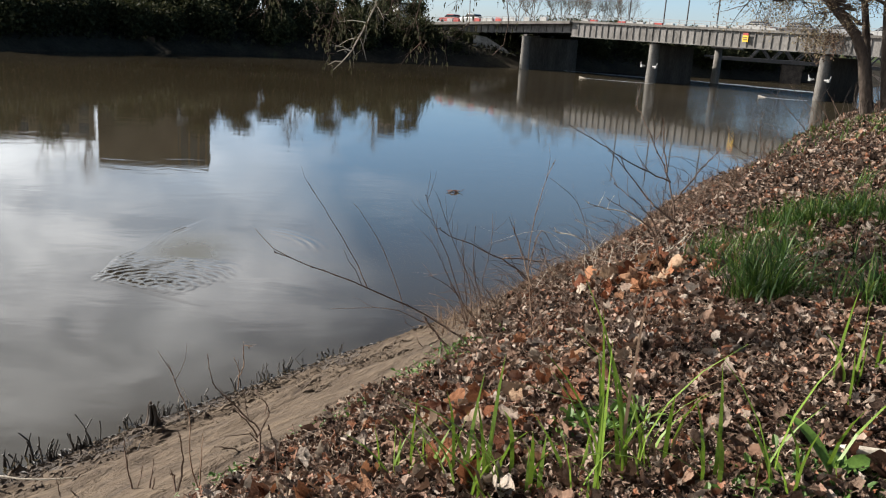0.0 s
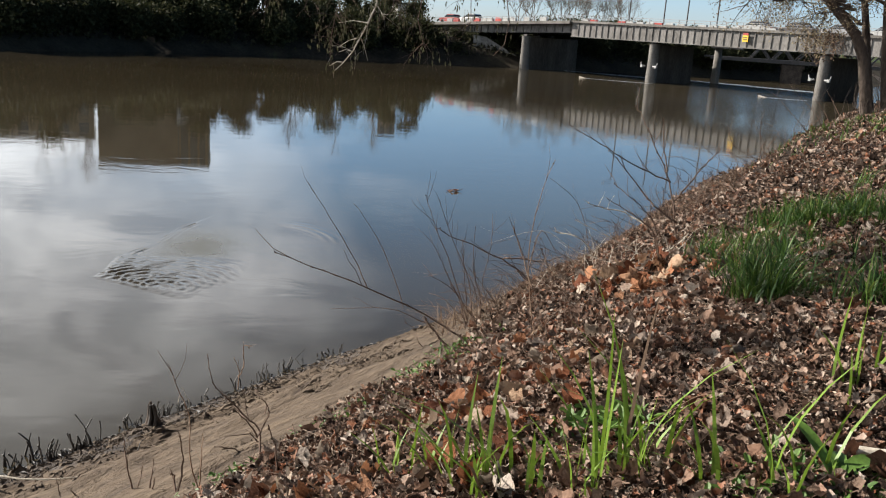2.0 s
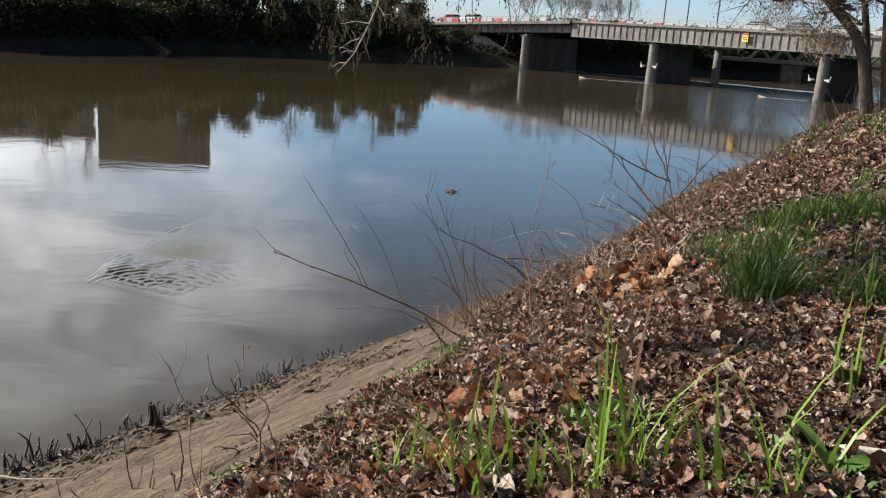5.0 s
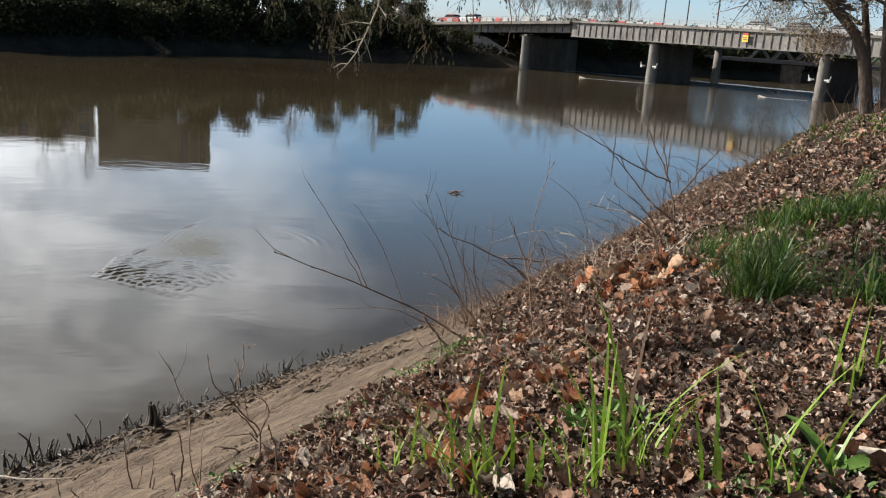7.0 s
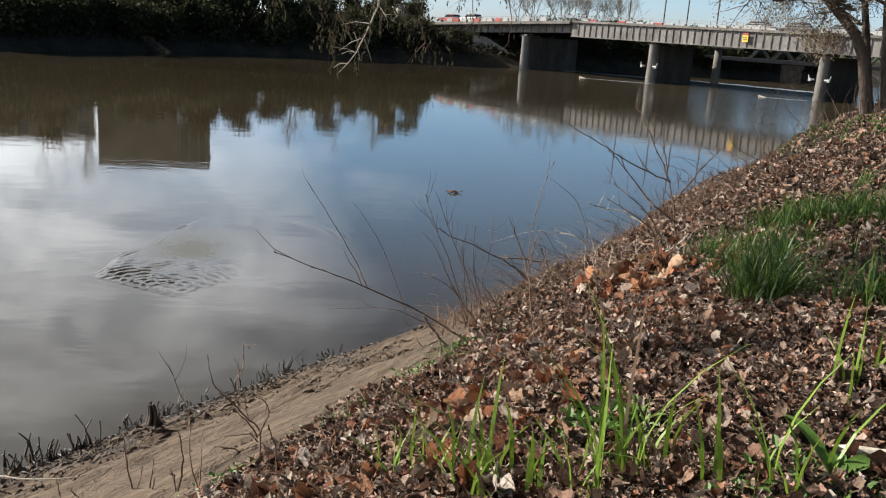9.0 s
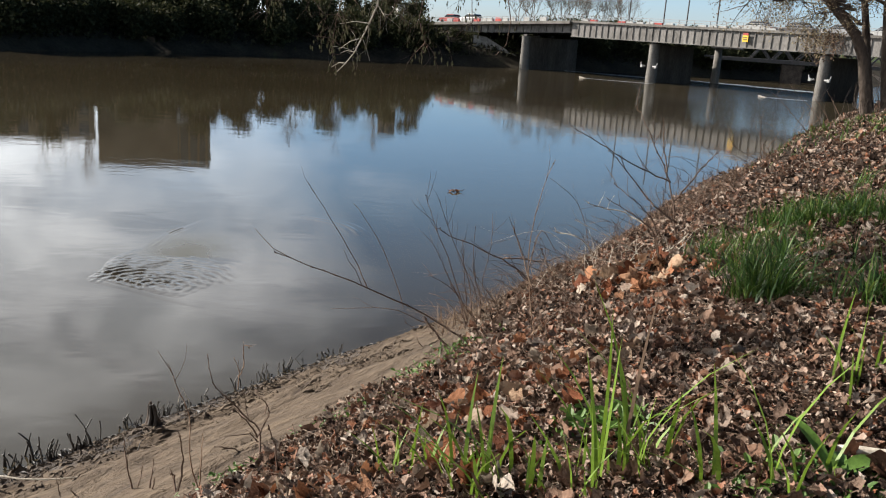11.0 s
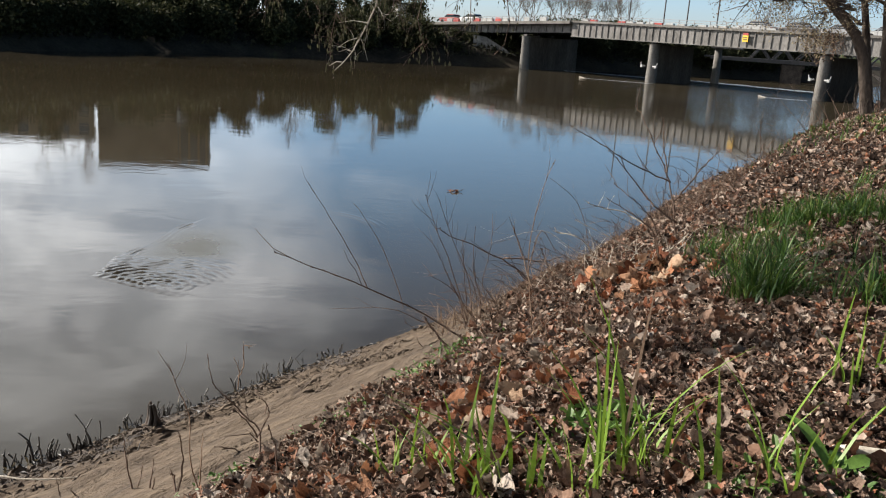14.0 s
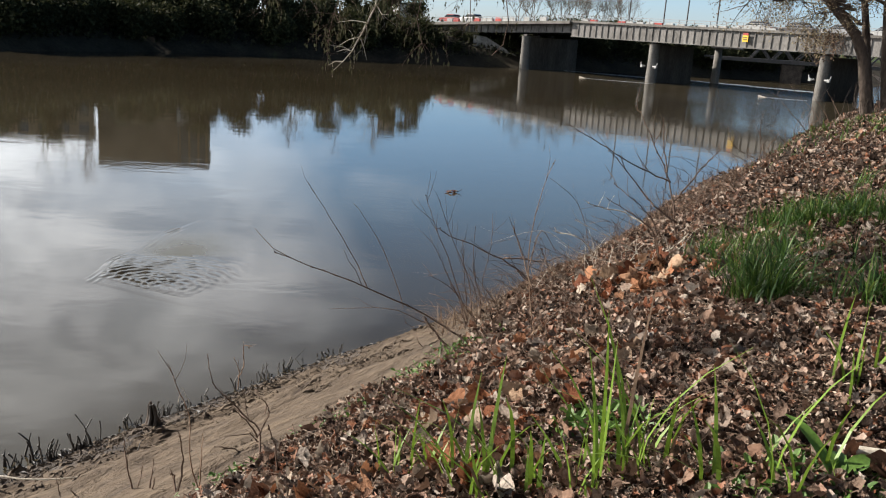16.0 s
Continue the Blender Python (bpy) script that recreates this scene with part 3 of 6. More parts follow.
def streak(points, wide, label):
    """Broken water trailing downstream of something in the current; pale colour imitates reflected sky."""
    g, n = Geo(), len(points)
    v, f = [], []
    rnd = random.Random(len(v) + n)
    for i, (x, y) in enumerate(points):
        k = wide * (0.35 + 0.65 * math.sin(math.pi * (i + 0.4) / n)) * rnd.uniform(0.6, 1.3)
        v += [(x, y - k / 2, -0.01), (x, y, 0.012), (x, y + k / 2, -0.01)]
    for i in range(n - 1):
        for j in (0, 1):
            f.append((3 * i + j, 3 * i + 3 + j, 3 * i + 4 + j, 3 * i + 1 + j))
    g.add(v, f)
    return tagged(new("wake", g.mesh("wake", SKY_RIPPLE, True)), label, "wake")


def between(a, b, n):
    return [(a[0] + (b[0] - a[0]) * i / n, a[1] + (b[1] - a[1]) * i / n) for i in range(n + 1)]


RUBBLE = material("pale_rubble", [(0.3, (0.12, 0.11, 0.098)), (0.7, (0.34, 0.32, 0.29))], 0.9, 0.95, 1.0, 5.0, distance=0.3)
# paved slope under the far end of the bridge
ramp = thing("slope_paving", pose(8.0, 139.5, 0), "pale concrete paved slope beneath the bridge end", "embankment")
g = Geo()
g.prism([(-5.5, -0.5), (3.2, -0.5), (3.2, 0.7), (-3.6, 4.2), (-5.5, 4.4)], -1.2, 4)
part("slab", g, RUBBLE, ramp)

WAKES = [streak(between((16.6, 136.6), (30.5, 131.0), 60), 7.0, "band of broken water between the piers, coloured pale for reflected sky"),
         streak(between((34.5, 131.5), (53, 117.0), 60), 10.0, "band of broken water between the piers, coloured pale for reflected sky"),
         streak(between((16.4, 115.8), (25.0, 112.8), 24), 1.4, "thin wake trailing from a snag in the current"),
         streak(between((33.8, 98.5), (38.6, 97.3), 24), 1.2, "thin wake trailing from a snag in the current")]
for x, y in ((16.2, 115.9), (33.7, 98.6)):
    t = thing("snag", pose(x, y, 0), "pale snag breaking the water surface", "driftwood", "snags in the river")
    g = Geo()
    g.tube([(0.9, 0.5, -0.15), (0, 0, 0.12), (0.9, -0.5, -0.15)], 0.12, 0.12, 6)
    part("branch", g, PALE_TWIG, t)

# ---- far bank: buildings ----


def block(name, x, y, z, turn, wide, deep, tall, wall, label, storeys, bays, category="building"):
    t = thing(name, pose(x, y, z, 0, 0, turn), label, category)
    g = Geo()
    g.box((0, 0, tall / 2 - 1), (wide, deep, tall + 2))
    part("wall", g, wall, t)
    g = Geo()
    g.box((0, 0, tall + 0.15), (wide + 0.4, deep + 0.4, 0.3))
    part("roof", g, CONCRETE, t)
    if storeys:
        g = Geo()
        g.box((0, 0, 0), (wide / bays * 0.5, 0.12, tall / storeys * 0.5))
        wm = g.mesh("window", WINDOW)
        for i in range(bays):
            for j in range(storeys):
                o = part("window", wm, WINDOW, t)
                o.location = (-wide / 2 + (i + 0.5) * wide / bays, -deep / 2 - 0.02, (j + 0.5) * tall / storeys)
    return t


warehouse = block("warehouse", -44.0, 131.0, 4.6, 14, 15.0, 12, 12.3, BRICK, "tall brown brick block with a flat roof", 0, 1)
g = Geo()
g.box((5.4, -6.06, 6.0), (4.1, 0.16, 12.2))
part("stair_bay", g, CONCRETE, warehouse, "grey concrete stair bay")
for x in (3.6, 4.9, 6.2, 7.3):
    g = Geo()
    g.box((x, -6.2, 6.0), (0.28, 0.3, 12.2))
    part("pilaster", g, BRICK, warehouse)
block("apartment_building", -60.2, 121.0, 4.6, 22, 20, 12, 8.1, BRICK, "brown brick building with rows of dark windows", 3, 8)
block("house", -37.0, 123.5, 4.6, 10, 2.6, 5, 5.4, PALE_WALL, "small pale rendered house among the trees", 1, 2, "house")
block("tower", -12.5, 168, 4.8, 5, 3.2, 3.2, 10.4, CONCRETE, "narrow grey tower behind the far trees", 5, 2)
block("shed", -9.4, 152, 4.8, 20, 3.6, 6, 3.6, PALE_WALL, "pale shed at the end of the bridge", 0, 1)


# ---- trees ----
def limb(g, p, d, length, r, depth, rnd, tips, bend=0.25, lift=0.05, sides=5, shrink=0.68, kids=3):
    """A crooked limb that forks again and again."""
    pts, n = [Vector(p)], 4
    d = Vector(d).normalized()
    for i in range(n):
        d = (d + Vector((rnd.uniform(-1, 1), rnd.uniform(-1, 1), rnd.uniform(-1, 1))) * bend * 0.5 + Vector((0, 0, lift))).normalized()
        pts.append(pts[-1] + d * length / n)
    g.tube(pts, r, r * 0.55 if depth else r * 0.25, max(3, sides))
    if depth == 0:
        tips.extend(pts[2:])
        return
    for k in range(kids):
        q = pts[rnd.choice((2, 3, 4))] if k else pts[-1]
        side_way = Vector((rnd.uniform(-1, 1), rnd.uniform(-1, 1), rnd.uniform(-0.3, 0.7)))
        limb(g, q, d + side_way * (0.35 if k == 0 else 0.9), length * shrink * rnd.uniform(0.8, 1.15), r * 0.55, depth - 1, rnd, tips, bend, lift, sides - 1, shrink, kids)


def leaf_cards(points, count, size, spread, rnd, hang=0.0):
    """Many small bent leaves scattered round points: (n, 4, 3)."""
    pts = np.array([tuple(p) for p in points])
    c = pts[rnd.randint(0, len(pts), count)] + rnd.normal(0, spread, (count, 3))
    a = rnd.normal(0, 1, (count, 3))
    a[:, 2] -= hang
    a /= np.linalg.norm(a, axis=1)[:, None]
    b = np.cross(a, rnd.normal(0, 1, (count, 3)))
    b /= np.linalg.norm(b, axis=1)[:, None]
    s = size * rnd.uniform(0.6, 1.4, (count, 1))
    return np.stack([c, c + a * s * 0.5 + b * s * 0.28, c + a * s, c + a * s * 0.5 - b * s * 0.28], 1)


def grow_tree(name, seed, tall, r, depth, label, category, bark, crown=None, leaves=2500, size=0.28, spread=0.45, bend=0.3, lift=0.05, hang=0.0, kids=3, lean=(0, 0)):
    rnd, nr = random.Random(seed), np.random.RandomState(seed)
    t = thing(name, Matrix(), label, category)
    g, tips = Geo(), []
    limb(g, (0, 0, -0.3), (lean[0], lean[1], 1), tall * 0.4, r, depth, rnd, tips, bend, lift, 7, 0.66, kids)
    part("trunk", g, bark, t, smooth=True)
    if crown:
        part("crown", bulk("crown", leaf_cards(tips, leaves, size, spread, nr, hang), [(0, 1, 2, 3)], crown), crown, t)
    return t


def plant(t, x, y, turn, size=1.0, sink=0.0):
    m = pose(x, y, float(ground_z(x, y)) - sink, 0, 0, turn) @ Matrix.Diagonal((size, size, size, 1))
    return m


far_rnd = random.Random(5)
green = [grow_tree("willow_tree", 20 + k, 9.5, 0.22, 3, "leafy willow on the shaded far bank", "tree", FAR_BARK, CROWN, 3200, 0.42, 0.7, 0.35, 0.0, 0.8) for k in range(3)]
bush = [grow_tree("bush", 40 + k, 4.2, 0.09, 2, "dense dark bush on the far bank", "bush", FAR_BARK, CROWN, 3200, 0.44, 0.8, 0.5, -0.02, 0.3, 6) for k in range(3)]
bare = [grow_tree("bare_tree", 60 + k, 12.0, 0.13, 5, "leafless tree with fine grey branches", "tree", FAR_BARK, None, bend=0.36, kids=4) for k in range(2)]
for k, (f, back) in enumerate([(0.02, 8), (0.1, 10), (0.17, 9), (0.25, 9), (0.31, 10), (0.38, 11), (0.45, 9), (0.43, 14), (0.48, 13), (0.39, 14), (0.52, 10), (0.59, 10), (0.66, 9), (0.73, 11), (0.8, 8), (0.87, 9), (0.94, 8)]):
    # along the far shore, set back from the water
    i = f * 4
    (ax, ay), (bx, by) = FAR_SHORE[1:][int(i)], FAR_SHORE[1:][int(i) + 1]
    q = i - int(i)
    dx, dy = bx - ax, by - ay
    n = math.hypot(dx, dy)
    x, y = ax + q * dx - dy / n * back, ay + q * dy + dx / n * back
    t, sc = green[k % 3], (0.62, 0.7, 0.78)[k % 3]
    if k >= 3 and -4 < x < 14:
        continue
    if k < 3:
        t.matrix_world = plant(t, x, y, far_rnd.uniform(0, 360), sc)
    else:
        copy_thing(t, plant(t, x, y, far_rnd.uniform(0, 360)))
k = 0
for i in range(5):
    (ax, ay), (bx, by) = FAR_SHORE[1:][i], FAR_SHORE[1:][i + 1]
    n = math.hypot(bx - ax, by - ay)
    for j in range(int(n / 1.5)):
        q, back = (j + far_rnd.uniform(0.1, 0.9)) * 1.5 / n, far_rnd.choice((2.2, 3.5, 5.0, 6.5, 8.0, 9.5))
        x, y = ax + q * (bx - ax) - (by - ay) / n * back, ay + q * (by - ay) + (bx - ax) / n * back
        b = bush[k % 3]
        if k < 3:
            b.matrix_world = plant(b, x, y, far_rnd.uniform(0, 360))
        else:
            copy_thing(b, plant(b, x, y, far_rnd.uniform(0, 360), 0.36 if -4.5 < x < 14 else 1.0))
        k += 1
for k, (x, y) in enumerate([(14, 178), (18, 182), (22, 186), (26, 184), (30, 190), (35, 200), (70, 205), (76, 210), (12, 184), (16, 190), (20, 178), (24, 192), (28, 196), (33, 186), (38, 206), (-28, 150), (-20, 152), (-13, 150)]):
    if k < 2:
        bare[k].matrix_world = plant(bare[k], x, y, k * 70)
    else:
        copy_thing(bare[k % 2], plant(bare[k % 2], x, y, k * 77))

for x, y, s in ((-62, 150, 1.75), (-69.5, 149, 1.5), (-58.5, 152, 1.5)):
    copy_thing(bare[x > -65], pose(x, y, 4.6, 0, 0, 31 * x) @ Matrix.Diagonal((s, s, s, 1)))
for x, y, s in ((-28.5, 124, 0.75), (-25.5, 126.5, 0.7), (-31.5, 121.5, 0.7)):
    copy_thing(green[1], pose(x, y, float(ground_z(x, y)), 0, 0, 40 * x))

# tall trees on the land behind the viewer and along the path, out of the picture
for k, (x, y) in enumerate([(20, 17), (27, 27), (34, 38), (43, 52), (14, 3), (24, 8), (9, -8), (18, -7), (-1, -13), (8, -19), (-10, -24), (33, 20), (52, 66), (30, -3)]):
    copy_thing(green[k % 3], pose(x, y, float(ground_z(x, y)), 0, 0, 50 * k) @ Matrix.Diagonal((2.1, 2.1, 2.1, 1)))["label"] = "tall leafy tree on the near bank"

# undergrowth and dead brush that clothes the far bank
under = np.random.RandomState(14)
ux, uy = under.uniform(-62, 75, 90000), under.uniform(70, 185, 90000)
uv = -side(FAR_SHORE, ux, uy)
ok = (uv > 1.2) & (uv < 13) & (under.rand(90000) < np.interp(uv, [1.2, 3], [0.25, 1.0]))
up = np.column_stack([ux[ok], uy[ok], ground_z(ux[ok], uy[ok]) + under.uniform(0, 0.7, int(ok.sum()))])
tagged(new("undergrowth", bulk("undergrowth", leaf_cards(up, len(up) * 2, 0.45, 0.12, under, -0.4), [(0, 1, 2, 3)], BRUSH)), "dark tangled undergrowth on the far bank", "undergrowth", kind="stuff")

pier_vines()

# ---- leaf litter on the near bank ----
litter_rnd = np.random.RandomState(11)


def leaf_template(lobes, depth, fold, roll, seed, fine=1):
    """A dry lobed leaf: centre, rings and outline, folded on its midrib, rolled up across and crinkled."""
    r = np.random.RandomState(seed)
    n = lobes * 2 * fine + 1
    a = np.linspace(-2.75, 2.75, n) + math.pi / 2
    wave = 0.5 + 0.5 * np.cos(np.linspace(0, lobes * 2 * math.pi, n))
    rad = (1.0 - depth * (1 - wave ** 0.7)) * (0.8 + 0.25 * np.sin(a)) * r.uniform(0.84, 1.1, n)
    x, y = rad * np.cos(a), rad * np.sin(a)
    steps = (0.5, 1.0) if fine == 1 else (0.36, 0.7, 1.0)
    px = np.concatenate([[0]] + [x * s for s in steps])
    py = np.concatenate([[-0.2]] + [y * s for s in steps])
    reach = np.hypot(px, py)
    lift = fold * np.abs(px) + 0.085 * r.randn(len(px)) * (0.3 + reach) + 0.1 * reach ** 2 * np.sin(np.arctan2(py, px) * lobes + r.rand() * 6)
    # roll about a slanting axis
    t = r.uniform(0, 3.14)
    u, v = px * np.cos(t) + py * np.sin(t), -px * np.sin(t) + py * np.cos(t)
    k = max(0.05, abs(roll))
    pts = np.stack([np.sin(u * k) / k, v, np.sign(roll) * (1 - np.cos(u * k)) / k + lift], 1)
    faces = []
    for i in range(n - 1):
        faces.append((0, 1 + i, 2 + i))
        for s in range(len(steps) - 1):
            p, q = 1 + s * n + i, 1 + (s + 1) * n + i
            faces += [(p, q, q + 1), (p, q + 1, p + 1)]
    return pts * 0.5, faces


def shard_template(seed):
    """A torn, curled strip of dry leaf: four rows of three points."""
    r = np.random.RandomState(seed)
    wide, curl, cup = r.uniform(0.18, 0.55), r.uniform(1.4, 3.8) * r.choice((-1, 1)), r.uniform(0.2, 0.9)
    pts = []
    for i in range(4):
        t = i / 3 - 0.5
        w = wide * (0.45, 1.0, 0.85, 0.25)[i] * r.uniform(0.75, 1.2)
        for j in (-0.5, 0.0, 0.5):
            pts.append((math.sin(t * curl) / curl, j * w + r.uniform(-0.05, 0.05), (1 - math.cos(t * curl)) / curl + cup * abs(j) * w + r.uniform(-0.04, 0.04)))
    return np.array(pts), [(3 * i + j, 3 * i + 3 + j, 3 * i + 4 + j, 3 * i + 1 + j) for i in range(3) for j in (0, 1)]


def random_turns(n, tilt, rnd):
    az, ti, dr = rnd.uniform(0, 6.283, n), np.abs(rnd.normal(0, tilt, n)), rnd.uniform(0, 6.283, n)
    ca, sa, ct, st, cd, sd = np.cos(az), np.sin(az), np.cos(ti), np.sin(ti), np.cos(dr), np.sin(dr)
    one, zero = np.ones(n), np.zeros(n)
    rz = np.stack([ca, -sa, zero, sa, ca, zero, zero, zero, one], 1).reshape(n, 3, 3)
    rx = np.stack([one, zero, zero, zero, ct, -st, zero, st, ct], 1).reshape(n, 3, 3)
    r2 = np.stack([cd, -sd, zero, sd, cd, zero, zero, zero, one], 1).reshape(n, 3, 3)
    return rz @ rx @ r2


def litter_edge(x, y):
    return np.interp(y, [4.5, 5.6, 6.4, 7.5, 9, 10.4, 12, 14, 18], [5.1, 4.75, 4.5, 4.1, 3.7, 3.1, 2.4, 1.4, 0.2]) + 0.3 * hills(x, y, 2.2, 6) + 0.15 * hills(x, y, 7, 7)


def scatter(n, near, far, power, rnd, bare=0.0, fan=(-0.75, 0.72)):
    """Places on the leafy bank, thinning out with distance from the top of the bank."""
    out = []
    while sum(len(o) for o in out) < n:
        k = n * 2
        q = rnd.rand(k)
        d = (near ** (1 - power) + q * (far ** (1 - power) - near ** (1 - power))) ** (1 / (1 - power))
        a = rnd.uniform(*fan, k)
        x, y = d * np.sin(a), d * np.cos(a)
        u = near_u(x, y)
        keep = (u > litter_edge(x, y) - bare + rnd.normal(0, 0.12, k)) & (u < 18)
        keep &= ~((u > 7.2 + 0.5 * hills(x, y, 1.5, 8)) & (y > 7.6) & (x > 3.9) & (rnd.rand(k) > 0.15))
        out.append(np.stack([x[keep], y[keep]], 1))
    p = np.concatenate(out)[:n]
    return np.column_stack([p, ground_z(p[:, 0], p[:, 1])])


def pieces(template, places, sizes, tilt, rnd, lift):
    m = random_turns(len(places), tilt, rnd)
    v = np.einsum("nij,kj->nki", m, template) * sizes[:, None, None]
    p = places.copy()
    p[:, 2] += lift
    return v + p[:, None]


litter = thing("leaf_litter", Matrix(), "thick carpet of dry brown and grey fallen leaves on the bank", "leaf litter", kind="stuff")
rolls = (1.6, -1.2, 2.6, 0.9, 2.1, -2.0, 3.1, 1.3)
for k in range(8):
    # shreds of broken leaf make up most of it
    tv, tf = shard_template(k)
    places = np.concatenate([scatter(8500, 1.9, 9.0, 0.95, litter_rnd), scatter(4600, 7.5, 30.0, 0.75, litter_rnd)])
    n = len(places)
    sizes = np.clip(litter_rnd.lognormal(math.log(0.042), 0.45, n), 0.016, 0.12) * np.interp(places[:, 1], [3, 9, 20], [1.0, 1.35, 2.2])
    tagged(part("shreds", bulk("shreds", pieces(tv, places, sizes, 0.85, litter_rnd, litter_rnd.uniform(0.0, 0.065, n)), tf, LITTER, True), LITTER, litter), kind="stuff")
    # small whole leaves
    for fine, n, near, far, m in ((3, 330, 2.0, 8.0, WHOLE), (1, 600, 6.5, 26.0, WHOLE), (1, 1300, 6.5, 34.0, LITTER)):
        tv, tf = leaf_template(3 + k % 2, 0.1 + 0.03 * k, 0.25 + 0.2 * (k % 3), rolls[k] * 1.2, k, fine)
        places = scatter(n, near, far, 0.4, litter_rnd)
        sizes = np.clip(litter_rnd.lognormal(math.log(0.055), 0.4, n), 0.025, 0.12)
        sizes *= np.interp(np.hypot(places[:, 0], places[:, 1]), [3, 7, 12, 34], [1.0, 1.25, 1.6, 2.3])
        tagged(part("leaves", bulk("leaves", pieces(tv, places, sizes, 0.8, litter_rnd, litter_rnd.uniform(0.01, 0.07, n)), tf, m, True), m, litter), kind="stuff")
    tv, tf = leaf_template(3 + k % 2, 0.12 + 0.04 * (k % 4), 0.2 + 0.15 * (k % 3), rolls[k] * 1.2, 20 + k, 3)
    n = 130
    places = scatter(n, 2.2, 22.0, 0.2, litter_rnd)
    sizes = litter_rnd.uniform(0.08, 0.18, n)
    tagged(part("leaves", bulk("leaves", pieces(tv, places, sizes, 0.6, litter_rnd, 0.02 + 0.25 * sizes), tf, WHOLE, True), WHOLE, litter), kind="stuff")
    # the same carpet goes on round and behind
    tv, tf = leaf_template(3, 0.2 + 0.03 * k, 0.15, rolls[k], 40 + k)
    n = 2600
    places = np.concatenate([scatter(2350, 0.3, 18.0, 0.5, litter_rnd, 0.0, (0.6, 5.6)), scatter(250, 0.25, 2.1, 0.1, litter_rnd)])
    sizes = litter_rnd.uniform(0.05, 0.15, n)
    tagged(part("leaves", bulk("leaves", pieces(tv, places, sizes, 0.6, litter_rnd, 0.02 + 0.1 * sizes), tf, LITTER, True), LITTER, litter), kind="stuff")
# crumbs of bark and leaf, straws and fine sticks
for k, (n, lo, hi, far, pw) in enumerate([(15000, 0.015, 0.06, 13, 1.2), (30000, 0.01, 0.035, 11, 1.2), (15000, 0.012, 0.05, 15, 1.1), (4200, 0.05, 0.13, 16, 0.9)]):
    chip = np.array([(-0.5, -0.16, 0), (0.1, -0.22, 0.12), (0.5, 0.02, -0.02), (0.0, 0.2, 0.07)]) if k in (1, 2) else np.array([(-0.9, -0.03, 0), (0.9, -0.03, 0.1), (0.9, 0.03, 0.1), (-0.9, 0.03, 0)])
    places = scatter(n, 1.9, far, pw, litter_rnd, 0.15)
    tagged(part("chaff", bulk("chaff", pieces(chip, places, litter_rnd.uniform(lo, hi, n), 0.5 if k < 3 else 0.15, litter_rnd, litter_rnd.uniform(0.0, 0.045, n)), [(0, 1, 2, 3)], CHAFF), CHAFF, litter), kind="stuff")

# ---- grass ----
grass_rnd = np.random.RandomState(3)


def blades(places, tall, wide, lean, rnd):
    """Tapering bent blades, five joints each."""
    n = len(places)
    a = rnd.uniform(0, 6.283, n)
    h, b = tall * rnd.uniform(0.35, 1.2, n), np.abs(rnd.normal(lean, lean * 0.6, n))
    wd = wide * rnd.uniform(0.7, 1.3, n)
    rows = []
    for t, k in ((0, 0.7), (0.25, 1.0), (0.5, 0.95), (0.75, 0.65), (1.0, 0.06)):
        out = b * h * t ** 2
        c = places + np.stack([np.cos(a) * out, np.sin(a) * out, h * t * (1 - 0.25 * b * t)], 1)
        s = np.stack([-np.sin(a), np.cos(a), np.zeros(n)], 1) * (wd * k / 2)[:, None]
        rows += [c - s, c + s]
    v = np.stack(rows, 1)
    return v, [(0, 1, 3, 2), (2, 3, 5, 4), (4, 5, 7, 6), (6, 7, 9, 8)]


def grass_patch(n, x0, x1, y0, y1, tall, wide, lean, rnd, thin=-0.1, seed=21, scale=2.0):
    x, y = rnd.uniform(x0, x1, n * 3), rnd.uniform(y0, y1, n * 3)
    cx, cy, rx, ry = (x0 + x1) / 2, (y0 + y1) / 2, (x1 - x0) / 2, (y1 - y0) / 2
    keep = (hills(x, y, scale * 2, seed) > thin + 0.5 * (((x - cx) / rx) ** 2 + ((y - cy) / ry) ** 2 - 0.6))
    p = np.stack([x[keep], y[keep]], 1)[:n]
    return blades(np.column_stack([p, ground_z(p[:, 0], p[:, 1]) - 0.005]), tall, wide, lean, rnd)


def clumps(spots, n, wide, tall, blade, rnd):
    """Blades in dense clumps that spread outwards."""
    p = np.concatenate([np.column_stack([rnd.normal(x, wide * s, int(n * s)), rnd.normal(y, wide * 1.2 * s, int(n * s))]) for x, y, s in spots])
    return blades(np.column_stack([p, ground_z(p[:, 0], p[:, 1]) - 0.005]), tall, blade, 0.75, rnd)


meadow_rnd = np.random.RandomState(14)
spots = [(2.14, 5.95, 0.6), (2.17, 5.75, 0.6), (2.26, 5.95, 1.0), (2.32, 6.02, 0.9), (2.27, 5.68, 0.5), (2.4, 6.3, 0.4)]
# a broken belt of grass across the bank
spots += [(3.98, 10.3, 0.9), (4.08, 10.0, 0.9), (3.86, 10.5, 0.6), (5.2, 11.0, 0.6)]
spots += [(x, 10.45 - (x - 3.85) * 2.6 + meadow_rnd.normal(0, 0.28), meadow_rnd.uniform(0.4, 0.95)) for x in meadow_rnd.uniform(3.95, 4.8, 18)]
